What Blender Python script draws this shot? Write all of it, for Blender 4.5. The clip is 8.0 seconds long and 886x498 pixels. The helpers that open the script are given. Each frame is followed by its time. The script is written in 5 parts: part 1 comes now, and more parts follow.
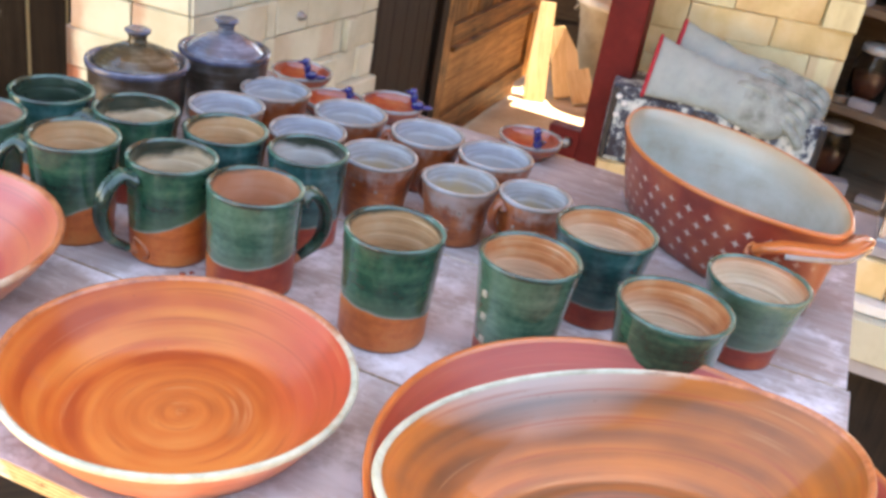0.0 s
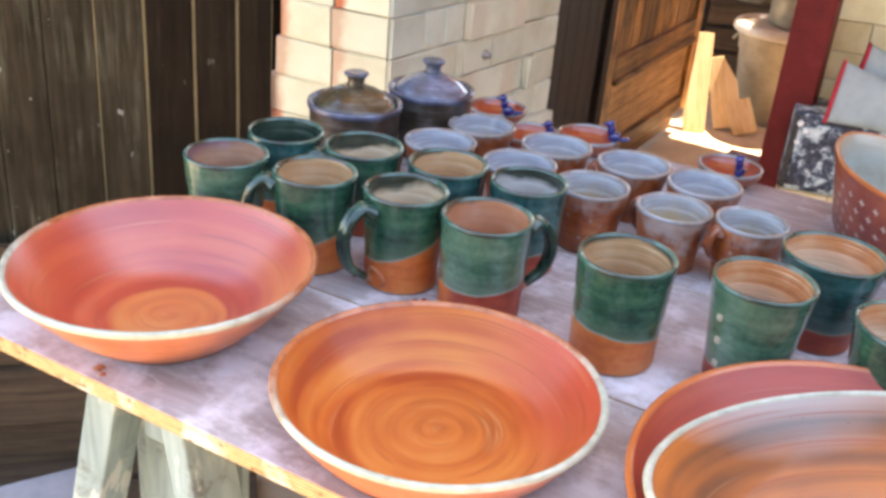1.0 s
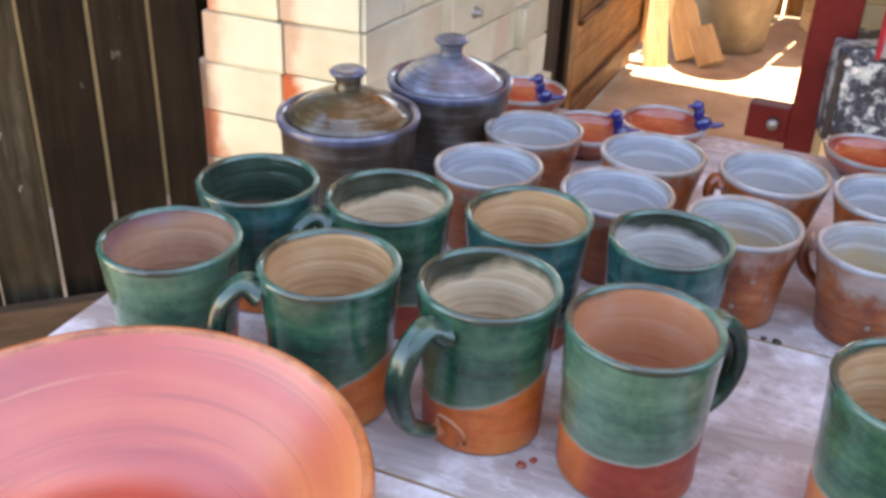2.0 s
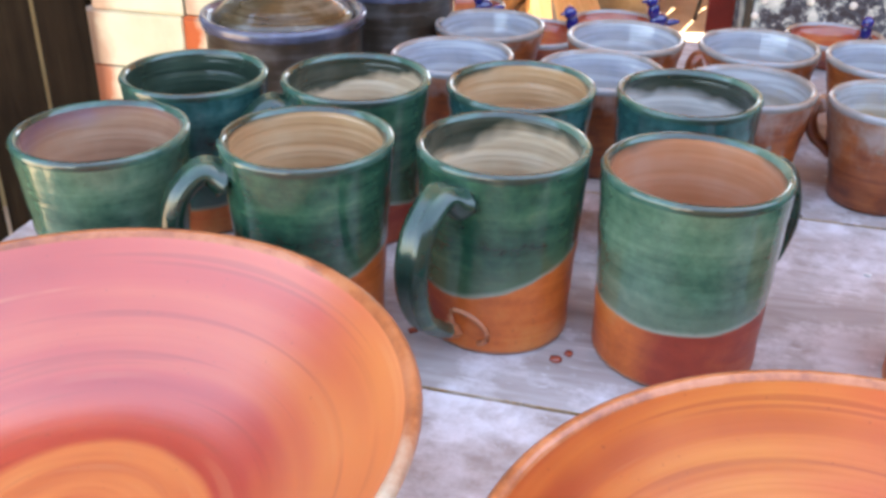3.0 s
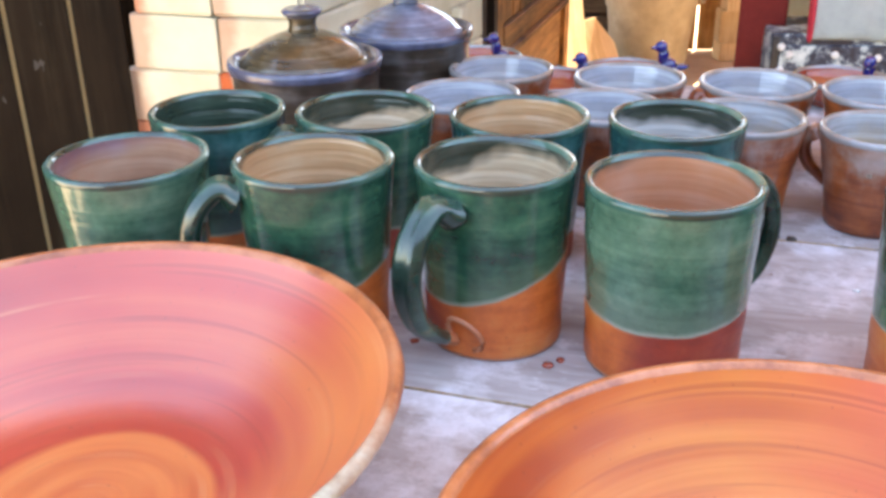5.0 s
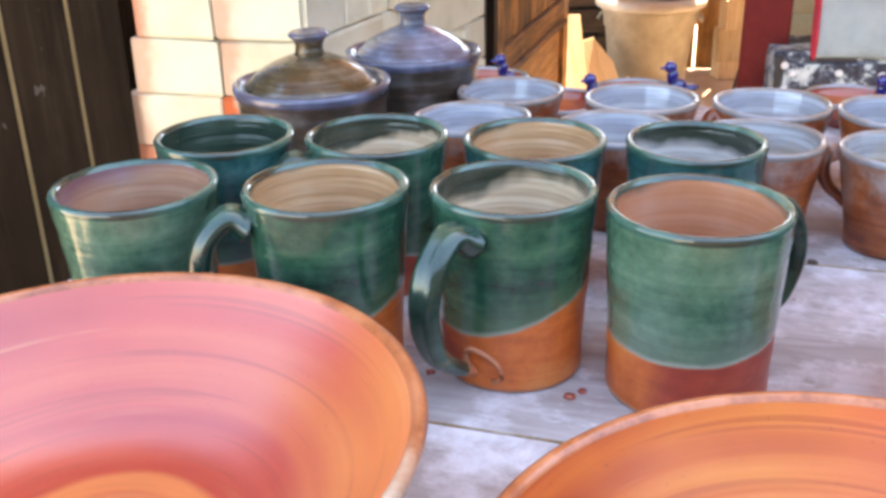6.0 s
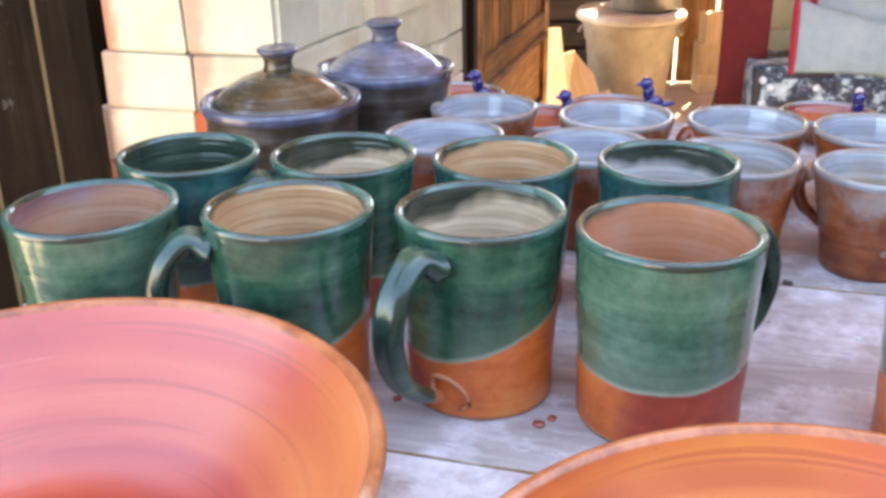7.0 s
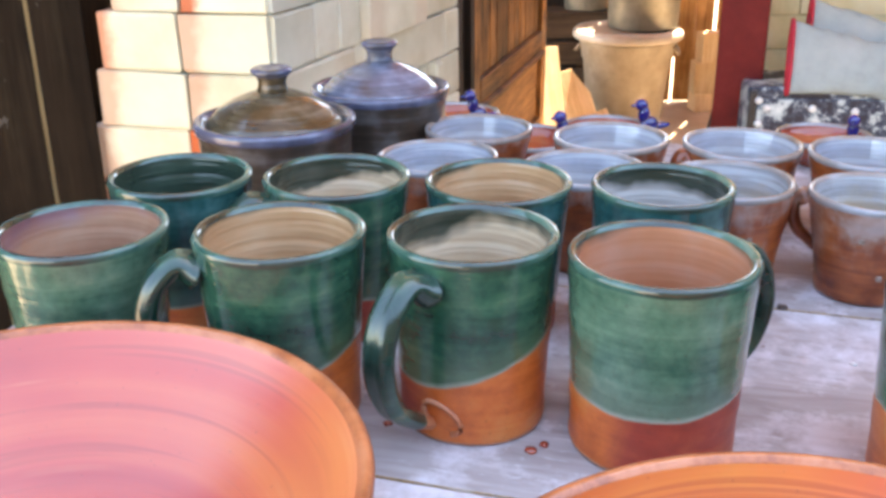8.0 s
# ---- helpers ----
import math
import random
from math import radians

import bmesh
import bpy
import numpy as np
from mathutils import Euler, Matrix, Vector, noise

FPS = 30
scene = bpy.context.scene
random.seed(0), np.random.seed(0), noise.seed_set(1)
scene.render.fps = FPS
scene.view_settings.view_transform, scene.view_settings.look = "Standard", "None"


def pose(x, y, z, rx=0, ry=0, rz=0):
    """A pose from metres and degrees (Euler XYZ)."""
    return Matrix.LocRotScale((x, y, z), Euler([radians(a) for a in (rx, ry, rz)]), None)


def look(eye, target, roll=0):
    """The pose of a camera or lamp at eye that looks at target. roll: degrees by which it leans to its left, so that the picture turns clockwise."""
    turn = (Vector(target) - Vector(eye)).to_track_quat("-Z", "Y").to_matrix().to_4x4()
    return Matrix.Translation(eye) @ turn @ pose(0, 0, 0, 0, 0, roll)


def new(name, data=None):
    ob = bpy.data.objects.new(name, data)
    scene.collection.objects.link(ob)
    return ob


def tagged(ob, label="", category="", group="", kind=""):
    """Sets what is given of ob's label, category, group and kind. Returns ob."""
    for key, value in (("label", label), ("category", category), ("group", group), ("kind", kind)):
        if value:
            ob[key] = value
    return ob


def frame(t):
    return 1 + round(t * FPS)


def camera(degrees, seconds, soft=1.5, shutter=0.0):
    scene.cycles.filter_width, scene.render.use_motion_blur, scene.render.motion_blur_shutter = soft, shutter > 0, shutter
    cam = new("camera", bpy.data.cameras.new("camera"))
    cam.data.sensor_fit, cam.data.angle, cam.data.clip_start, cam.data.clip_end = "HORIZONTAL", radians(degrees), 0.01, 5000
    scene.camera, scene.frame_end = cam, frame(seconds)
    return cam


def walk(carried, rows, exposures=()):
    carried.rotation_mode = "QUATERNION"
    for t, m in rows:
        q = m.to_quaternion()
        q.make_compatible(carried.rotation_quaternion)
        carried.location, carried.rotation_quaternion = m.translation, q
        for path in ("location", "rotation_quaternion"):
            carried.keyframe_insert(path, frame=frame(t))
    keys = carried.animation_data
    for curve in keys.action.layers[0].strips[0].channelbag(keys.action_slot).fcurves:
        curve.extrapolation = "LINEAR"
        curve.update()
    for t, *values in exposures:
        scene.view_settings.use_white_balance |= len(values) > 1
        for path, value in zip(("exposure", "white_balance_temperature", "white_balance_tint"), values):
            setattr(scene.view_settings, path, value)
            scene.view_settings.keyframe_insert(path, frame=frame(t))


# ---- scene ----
cam = camera(48.0, 8.0, soft=3.3)
PATH = [
    (0, (0.0767, -0.0479, 1.4411), (0.1148, 1.7300, 0.5260), 9.94),
    (0.2, (0.0507, -0.0716, 1.4315), (-0.0014, 1.6954, 0.4963), 9.49),
    (0.5, (0.0257, -0.1257, 1.4557), (-0.1728, 1.6570, 0.5709), 7.53),
    (0.8, (0.0049, -0.1368, 1.4653), (-0.2482, 1.6453, 0.5935), 5.95),
    (1, (-0.0116, -0.0954, 1.4378), (-0.2586, 1.6820, 0.5548), 5.28),
    (1.2, (-0.0369, -0.0067, 1.4004), (-0.2532, 1.7452, 0.4601), 5.58),
    (1.5, (-0.0876, 0.1654, 1.3831), (-0.2735, 1.9045, 0.4130), 5.82),
    (1.8, (-0.1310, 0.2988, 1.3680), (-0.2838, 2.0347, 0.3866), 3.72),
    (2, (-0.2020, 0.3438, 1.3455), (-0.2817, 2.0840, 0.3629), 2.29),
    (2.2, (-0.2684, 0.3658, 1.3159), (-0.1542, 2.0870, 0.3036), 2.53),
    (3.3, (-0.2703, 0.4016, 1.2106), (-0.1287, 2.1841, 0.3147), 0.46),
    (3.5, (-0.2547, 0.3773, 1.2158), (-0.2009, 2.1857, 0.3634), -1.09),
    (4, (-0.2338, 0.3574, 1.2025), (-0.1787, 2.1634, 0.3450), -0.94),
    (4.5, (-0.2383, 0.3474, 1.2058), (-0.1769, 2.1617, 0.3664), -0.94),
    (4.7, (-0.2406, 0.3476, 1.2074), (-0.1849, 2.1597, 0.3629), -0.81),
    (5.8, (-0.2536, 0.3643, 1.2101), (-0.1853, 2.1916, 0.3999), -1.27),
    (6, (-0.2545, 0.3680, 1.2063), (-0.1915, 2.1982, 0.4024), -1.33),
    (6.5, (-0.2491, 0.3744, 1.2027), (-0.1772, 2.2054, 0.4012), -1.32),
    (7, (-0.2443, 0.3835, 1.2066), (-0.1464, 2.2209, 0.4228), -0.91),
    (7.5, (-0.2461, 0.3901, 1.2116), (-0.1424, 2.2380, 0.4537), -0.63),
    (8, (-0.2411, 0.3885, 1.2088), (-0.1364, 2.2383, 0.4558), -0.59),
]
walk(cam, [(t, look(eye, target, roll)) for t, eye, target, roll in PATH], exposures=[(0.0, 3.25, 8300, 14), (1.0, 3.2, 8000, 14), (2.0, 3.25, 8000, 14), (3.5, 3.4, 8000, 14), (8.0, 3.45, 7700, 14)])

# ---- light ----
SUN_WAY = Vector((-0.5, -0.866, -1.88)).normalized()
world = bpy.data.worlds.new("sky")
scene.world = world
world.use_nodes = True
wn = world.node_tree.nodes
sky = wn.new("ShaderNodeTexSky")
sky.sky_type = "NISHITA"
sky.sun_disc = False
sky.sun_elevation = math.asin(-SUN_WAY.z)
sky.sun_rotation = math.atan2(-SUN_WAY.x, -SUN_WAY.y)
world.node_tree.links.new(sky.outputs[0], wn["Background"].inputs[0])
wn["Background"].inputs[1].default_value = 0.15
sun = new("sun", bpy.data.lights.new("sun", "SUN"))
sun.data.energy = 5.0
sun.data.angle = radians(0.6)
sun.data.color = (1.0, 0.93, 0.82)
sun.matrix_world = look((0, 0, 6), Vector((0, 0, 6)) + SUN_WAY)


# ---- materials ----
def mat(name, rough=0.6, metal=0.0, spec=0.5, coat=0.0):
    m = bpy.data.materials.new(name)
    m.use_nodes = True
    b = m.node_tree.nodes["Principled BSDF"]
    b.inputs["Roughness"].default_value = rough
    b.inputs["Metallic"].default_value = metal
    b.inputs["Specular IOR Level"].default_value = spec
    b.inputs["Coat Weight"].default_value = coat
    b.inputs["Coat Roughness"].default_value = 0.07
    return m


def node(m, kind, **values):
    n = m.node_tree.nodes.new(kind)
    for key, value in values.items():
        if key == "op":
            n.operation = value
        else:
            n.inputs[key].default_value = value
    return n


def link(m, a, b):
    m.node_tree.links.new(a, b)


def bsdf(m):
    return m.node_tree.nodes["Principled BSDF"]


def coords(m, scale=(1, 1, 1), out="Object"):
    c = node(m, "ShaderNodeTexCoord")
    p = node(m, "ShaderNodeMapping", Scale=scale)
    link(m, c.outputs[out], p.inputs["Vector"])
    return p.outputs[0]


def ramp(m, fac, stops):
    r = node(m, "ShaderNodeValToRGB")
    e = r.color_ramp.elements
    while len(e) < len(stops):
        e.new(0.5)
    for k, (pos, col) in enumerate(stops):
        e[k].position = pos
        e[k].color = (*col, 1)
    link(m, fac, r.inputs[0])
    return r.outputs[0]


def noise_fac(m, vec, scale, detail=4.0, rough=0.55, distort=0.0):
    n = node(m, "ShaderNodeTexNoise", Scale=scale, Detail=detail, Roughness=rough, Distortion=distort)
    link(m, vec, n.inputs["Vector"])
    return n.outputs["Fac"]


def mix(m, fac, a, b, blend="MIX"):
    n = m.node_tree.nodes.new("ShaderNodeMix")
    n.data_type = "RGBA"
    n.blend_type = blend
    for sock, val in ((n.inputs[0], fac), (n.inputs[6], a), (n.inputs[7], b)):
        if isinstance(val, (int, float)):
            sock.default_value = val
        elif isinstance(val, tuple):
            sock.default_value = (*val, 1)
        else:
            link(m, val, sock)
    return n.outputs[2]


def calc(m, op, a, b=0.0, clamp=False):
    n = node(m, "ShaderNodeMath", op=op)
    n.use_clamp = clamp
    for sock, val in ((n.inputs[0], a), (n.inputs[1], b)):
        if isinstance(val, (int, float)):
            sock.default_value = val
        else:
            link(m, val, sock)
    return n.outputs[0]


def step(m, val, lo, hi):
    n = m.node_tree.nodes.new("ShaderNodeMapRange")
    n.inputs["From Min"].default_value = lo
    n.inputs["From Max"].default_value = hi
    link(m, val, n.inputs["Value"])
    return n.outputs[0]


def bump(m, height, strength=0.3, dist=0.002):
    b = node(m, "ShaderNodeBump", Strength=strength, Distance=dist)
    link(m, height, b.inputs["Height"])
    link(m, b.outputs[0], bsdf(m).inputs["Normal"])


def paint(m, col):
    link(m, col, bsdf(m).inputs["Base Color"])
    return m


def split(m, vec):
    s = m.node_tree.nodes.new("ShaderNodeSeparateXYZ")
    link(m, vec, s.inputs[0])
    return s.outputs


def wood(name, dark, light, along="X", rough=0.75, scale=1.0, knots=0.35, random_tone=0.35, spread=0.19):
    m = mat(name, rough, spec=0.25)
    st = {"X": (1.5, 22, 22), "Y": (22, 1.5, 22), "Z": (22, 22, 1.5)}[along]
    info = m.node_tree.nodes.new("ShaderNodeObjectInfo")
    v = coords(m, tuple(k * scale for k in st))
    add = m.node_tree.nodes.new("ShaderNodeVectorMath")
    add.operation = "ADD"
    link(m, v, add.inputs[0])
    sc = m.node_tree.nodes.new("ShaderNodeVectorMath")
    sc.operation = "SCALE"
    sc.inputs[0].default_value = (37.0, 53.0, 71.0)
    link(m, info.outputs["Random"], sc.inputs["Scale"])
    link(m, sc.outputs[0], add.inputs[1])
    g = noise_fac(m, add.outputs[0], 2.2, 8, 0.65, 1.2)
    w = coords(m, (3, 3, 3))
    blot = noise_fac(m, w, 2.0, 5, 0.6)
    f = calc(m, "ADD", calc(m, "MULTIPLY", g, 1.0 - knots), calc(m, "MULTIPLY", blot, knots))
    mid = tuple((a + b) / 2 for a, b in zip(dark, light))
    c = ramp(m, f, [(0.5 - spread, dark), (0.5, mid), (0.5 + spread, light)])
    tone = calc(m, "ADD", calc(m, "MULTIPLY", info.outputs["Random"], random_tone), 1.0 - random_tone / 2)
    n = m.node_tree.nodes.new("ShaderNodeVectorMath")
    n.operation = "SCALE"
    link(m, c, n.inputs[0])
    link(m, tone, n.inputs["Scale"])
    paint(m, n.outputs[0])
    bump(m, g, 0.45, 0.002)
    return m


def polar(m):
    """Radius and a vector that turns with the angle round the pot's axis."""
    v = coords(m)
    x, y, z = split(m, v)
    r = calc(m, "SQRT", calc(m, "ADD", calc(m, "MULTIPLY", x, x), calc(m, "MULTIPLY", y, y)))
    return v, x, y, z, r


def rings(m, r, z, x, y, fr=55.0, turn=0.55, detail=3.0):
    comb = m.node_tree.nodes.new("ShaderNodeCombineXYZ")
    rr = calc(m, "MAXIMUM", r, 0.002)
    link(m, calc(m, "MULTIPLY", calc(m, "DIVIDE", x, rr), turn * 0.35), comb.inputs[0])
    link(m, calc(m, "MULTIPLY", calc(m, "DIVIDE", y, rr), turn * 0.35), comb.inputs[1])
    link(m, calc(m, "ADD", calc(m, "MULTIPLY", r, fr), calc(m, "MULTIPLY", z, fr)), comb.inputs[2])
    return noise_fac(m, comb.outputs[0], 1.0, detail, 0.55)


def glaze(name, stops, rough=0.22, fr=140.0, speck=0.15, coat=0.5, ridge=0.35):
    """Thrown and glazed ware: throwing rings, blotches and specks."""
    m = mat(name, rough, coat=coat)
    v, x, y, z, r = polar(m)
    ring = rings(m, calc(m, "MULTIPLY", r, 0.3), z, x, y, fr)
    blot = noise_fac(m, v, 24.0, 4, 0.55)
    thin = rings(m, calc(m, "MULTIPLY", r, 0.3), z, x, y, fr * 4, 0.4, 2.0)
    f = calc(m, "ADD", calc(m, "MULTIPLY", ring, 0.3), calc(m, "ADD", calc(m, "MULTIPLY", thin, 0.15), calc(m, "MULTIPLY", blot, 0.55)))
    c = ramp(m, f, stops)
    fine = noise_fac(m, v, 600.0, 2)
    c = mix(m, calc(m, "MULTIPLY", step(m, fine, 0.62, 0.72), speck), c, (0.05, 0.035, 0.03))
    paint(m, c)
    bump(m, ring, ridge, 0.002)
    return m


GREEN = [(0.33, (0.005, 0.019, 0.012)), (0.47, (0.014, 0.06, 0.036)), (0.58, (0.04, 0.115, 0.064)), (0.7, (0.12, 0.2, 0.1))]
TEAL = [(0.37, (0.006, 0.026, 0.025)), (0.47, (0.013, 0.065, 0.06)), (0.57, (0.035, 0.12, 0.11)), (0.7, (0.1, 0.2, 0.17))]
PALE = [(0.37, (0.02, 0.058, 0.037)), (0.47, (0.05, 0.115, 0.072)), (0.57, (0.09, 0.165, 0.105)), (0.68, (0.18, 0.23, 0.15))]
ORANGE = [(0.36, (0.36, 0.068, 0.015)), (0.5, (0.57, 0.132, 0.028)), (0.6, (0.6, 0.19, 0.05)), (0.7, (0.6, 0.26, 0.1))]
REDCLAY = [(0.34, (0.19, 0.022, 0.013)), (0.5, (0.33, 0.042, 0.02)), (0.62, (0.44, 0.085, 0.03)), (0.75, (0.48, 0.14, 0.045))]
SALT = [(0.3, (0.07, 0.015, 0.006)), (0.45, (0.24, 0.052, 0.013)), (0.57, (0.42, 0.11, 0.028)), (0.7, (0.45, 0.25, 0.15))]


def dipped(name, top, clay, line, lean, lean_to, dip=0.0, tall=0.0, second=None, turn_at=0.0):
    """Clay below, glaze above a dipping line with a pale edge."""
    m = mat(name, 0.25, coat=0.5)
    v, x, y, z, r = polar(m)
    ring = rings(m, calc(m, "MULTIPLY", r, 0.3), z, x, y, 120.0, 0.5)
    thin = rings(m, calc(m, "MULTIPLY", r, 0.3), z, x, y, 520.0, 0.4, 2.0)
    blot = noise_fac(m, coords(m, (1, 1, 2.2)), 17.0, 3, 0.5)
    f = calc(m, "ADD", calc(m, "MULTIPLY", ring, 0.2), calc(m, "ADD", calc(m, "MULTIPLY", noise_fac(m, v, 150.0, 3, 0.6), 0.2), calc(m, "ADD", calc(m, "MULTIPLY", thin, 0.08), calc(m, "MULTIPLY", blot, 0.52))))
    c_top = ramp(m, f, top)
    c_low = ramp(m, f, clay)
    if second:
        c_low = mix(m, step(m, calc(m, "ADD", x, calc(m, "MULTIPLY", blot, 0.02)), turn_at, turn_at + 0.012), c_low, ramp(m, f, second))
    a = radians(lean_to)
    tilt = calc(m, "ADD", calc(m, "MULTIPLY", x, lean * math.cos(a)), calc(m, "MULTIPLY", y, lean * math.sin(a)))
    if dip:
        tilt = calc(m, "ADD", tilt, calc(m, "MULTIPLY", calc(m, "MULTIPLY", x, x), dip))
    wob = calc(m, "MULTIPLY", noise_fac(m, v, 45.0, 2), 0.004)
    h = calc(m, "SUBTRACT", calc(m, "ADD", z, wob), calc(m, "ADD", tilt, line + 0.002))
    over = step(m, h, -0.0006, 0.0006)
    edge = calc(m, "MULTIPLY", step(m, h, -0.001, 0.0006), calc(m, "SUBTRACT", 1.0, step(m, h, 0.0006, 0.003)))
    band = calc(m, "MULTIPLY", calc(m, "SUBTRACT", 1.0, step(m, h, 0.004, 0.022)), 0.45)
    c_top = mix(m, band, c_top, tuple(0.75 * k for k in top[-1][1]))
    bare = calc(m, "MULTIPLY", step(m, calc(m, "ADD", z, calc(m, "MULTIPLY", blot, 0.006)), tall - 0.004, tall), 0.7)
    c_top = mix(m, bare, c_top, (0.13, 0.075, 0.04)) if tall else c_top
    c = mix(m, over, c_low, c_top)
    c = mix(m, calc(m, "MULTIPLY", edge, 0.65), c, (0.34, 0.36, 0.27))
    fine = noise_fac(m, v, 500.0, 2)
    c = mix(m, calc(m, "MULTIPLY", step(m, fine, 0.62, 0.72), 0.3), c, (0.05, 0.03, 0.02))
    foot = calc(m, "SUBTRACT", 1.0, step(m, calc(m, "ADD", z, calc(m, "MULTIPLY", blot, 0.003)), 0.0025, 0.0045))
    c = mix(m, calc(m, "MULTIPLY", foot, 0.7), c, (0.5, 0.38, 0.29))
    paint(m, c)
    rg = calc(m, "ADD", calc(m, "MULTIPLY", over, -0.24), 0.38)
    link(m, rg, bsdf(m).inputs["Roughness"])
    link(m, calc(m, "MULTIPLY", over, 0.6), bsdf(m).inputs["Coat Weight"])
    bump(m, calc(m, "ADD", ring, calc(m, "MULTIPLY", thin, 0.3)), 0.4, 0.0022)
    return m


def pooled(name, top, low, line, lean, lean_to, blend=0.0025, ragged=0.014, turned=1.0):
    """Liner glaze that pools below an uneven line, darker above it."""
    m = mat(name, 0.2, coat=0.5)
    v, x, y, z, r = polar(m)
    ring = rings(m, calc(m, "MULTIPLY", r, 0.6), z, x, y, 190.0, 0.4, 2.0)
    blot = noise_fac(m, v, 22.0, 3, 0.5)
    f = calc(m, "ADD", calc(m, "ADD", calc(m, "MULTIPLY", ring, 0.42 * turned), calc(m, "MULTIPLY", blot, 0.45)), 0.065 + 0.21 * (1.0 - turned))
    a = radians(lean_to)
    tilt = calc(m, "ADD", calc(m, "MULTIPLY", x, lean * math.cos(a)), calc(m, "MULTIPLY", y, lean * math.sin(a)))
    h = calc(m, "SUBTRACT", calc(m, "ADD", z, calc(m, "MULTIPLY", blot, ragged)), calc(m, "ADD", tilt, line + ragged / 2))
    paint(m, mix(m, step(m, h, -0.0015, blend), ramp(m, f, low), ramp(m, f, top)))
    bump(m, ring, 0.6 * turned, 0.003)
    return m


CREAM = [(0.34, (0.4, 0.27, 0.16)), (0.5, (0.56, 0.42, 0.27)), (0.66, (0.64, 0.53, 0.38))]
BUFF = [(0.34, (0.48, 0.33, 0.2)), (0.5, (0.61, 0.47, 0.32)), (0.66, (0.7, 0.59, 0.46))]
RUST = [(0.38, (0.34, 0.09, 0.03)), (0.5, (0.5, 0.2, 0.08)), (0.64, (0.58, 0.36, 0.2))]
TAN = [(0.3, (0.3, 0.14, 0.06)), (0.5, (0.48, 0.28, 0.14)), (0.7, (0.58, 0.42, 0.26))]
PEACH = [(0.34, (0.42, 0.14, 0.05)), (0.5, (0.49, 0.21, 0.11)), (0.68, (0.53, 0.31, 0.22))]
SMOKE = [(0.34, (0.008, 0.014, 0.009)), (0.5, (0.026, 0.036, 0.024)), (0.66, (0.085, 0.085, 0.06))]
M = {}
LILAC = [(0.34, (0.31, 0.27, 0.235)), (0.5, (0.44, 0.41, 0.37)), (0.66, (0.54, 0.53, 0.5))]
M["pool_dark"] = pooled("red brown puddle in dark green", [(0.34, (0.01, 0.02, 0.013)), (0.5, (0.022, 0.04, 0.027)), (0.66, (0.05, 0.085, 0.058))], [(0.34, (0.16, 0.05, 0.03)), (0.5, (0.26, 0.09, 0.055)), (0.66, (0.33, 0.15, 0.1))], 0.05, 0.15, 120, 0.01)
M["pool_lilac"] = pooled("cream grey glaze pooled in dark green", SMOKE, LILAC, 0.0955, 0.15, 200, 0.005, 0.03)
M["pool_cream"] = pooled("cream glaze pooled in dark green", SMOKE, CREAM, 0.095, 0.17, 20, 0.007, 0.034)
M["pool_cream_b"] = pooled("pale glaze pooled in dark green", SMOKE, CREAM, 0.093, 0.2, 330, 0.004, 0.035)
M["pool_tan"] = pooled("tan glaze under green edge", SMOKE, TAN, 0.107, 0.1, 90)
M["pool_tan_b"] = pooled("streaky tan glaze under teal edge", SMOKE, TAN, 0.0965, 0.14, 60)
M["pool_peach"] = pooled("peach glaze under green edge", SMOKE, PEACH, 0.1045, 0.12, 60, 0.006, 0.02, 0.45)
M["pool_rose"] = pooled("rosy glaze under mauve edge", [(0.36, (0.13, 0.05, 0.055)), (0.5, (0.22, 0.11, 0.115)), (0.66, (0.34, 0.24, 0.25))], [(0.34, (0.24, 0.105, 0.06)), (0.5, (0.38, 0.205, 0.125)), (0.66, (0.47, 0.31, 0.21))], 0.09, 0.2, 60, 0.01, 0.03, 0.6)
M["pool_amber"] = pooled("cream glaze under amber edge", RUST, BUFF, 0.07, 0.2, 200, 0.026, 0.03)
M["pool_rust"] = pooled("cream glaze under rusty edge", RUST, BUFF, 0.058, 0.25, 200, 0.02)
M["in_cream"] = glaze("cream liner glaze", [(0.3, (0.22, 0.17, 0.12)), (0.5, (0.45, 0.38, 0.28)), (0.7, (0.62, 0.56, 0.45))], 0.25)


def salted(name, stops, ash, line, speck=0.35):
    """Salt fired clay with a grey ash glaze that runs down from the lip in drips."""
    m = glaze(name, stops, 0.36, fr=110, speck=speck, coat=0.35)
    old = bsdf(m).inputs["Base Color"].links[0].from_socket
    v, x, y, z, r = polar(m)
    drip = noise_fac(m, coords(m, (70, 70, 5)), 1.0, 4, 0.6)
    cloud = noise_fac(m, v, 30.0, 4, 0.6)
    h = calc(m, "ADD", z, calc(m, "ADD", calc(m, "MULTIPLY", calc(m, "SUBTRACT", drip, 0.5), 0.09), calc(m, "MULTIPLY", calc(m, "SUBTRACT", cloud, 0.5), 0.11)))
    c = mix(m, calc(m, "MULTIPLY", step(m, h, line - 0.012, line + 0.02), 0.7), old, ramp(m, cloud, ash))
    paint(m, mix(m, calc(m, "MULTIPLY", step(m, calc(m, "SUBTRACT", 1.0, cloud), 0.55, 0.66), 0.6), c, (0.13, 0.022, 0.012)))
    return m


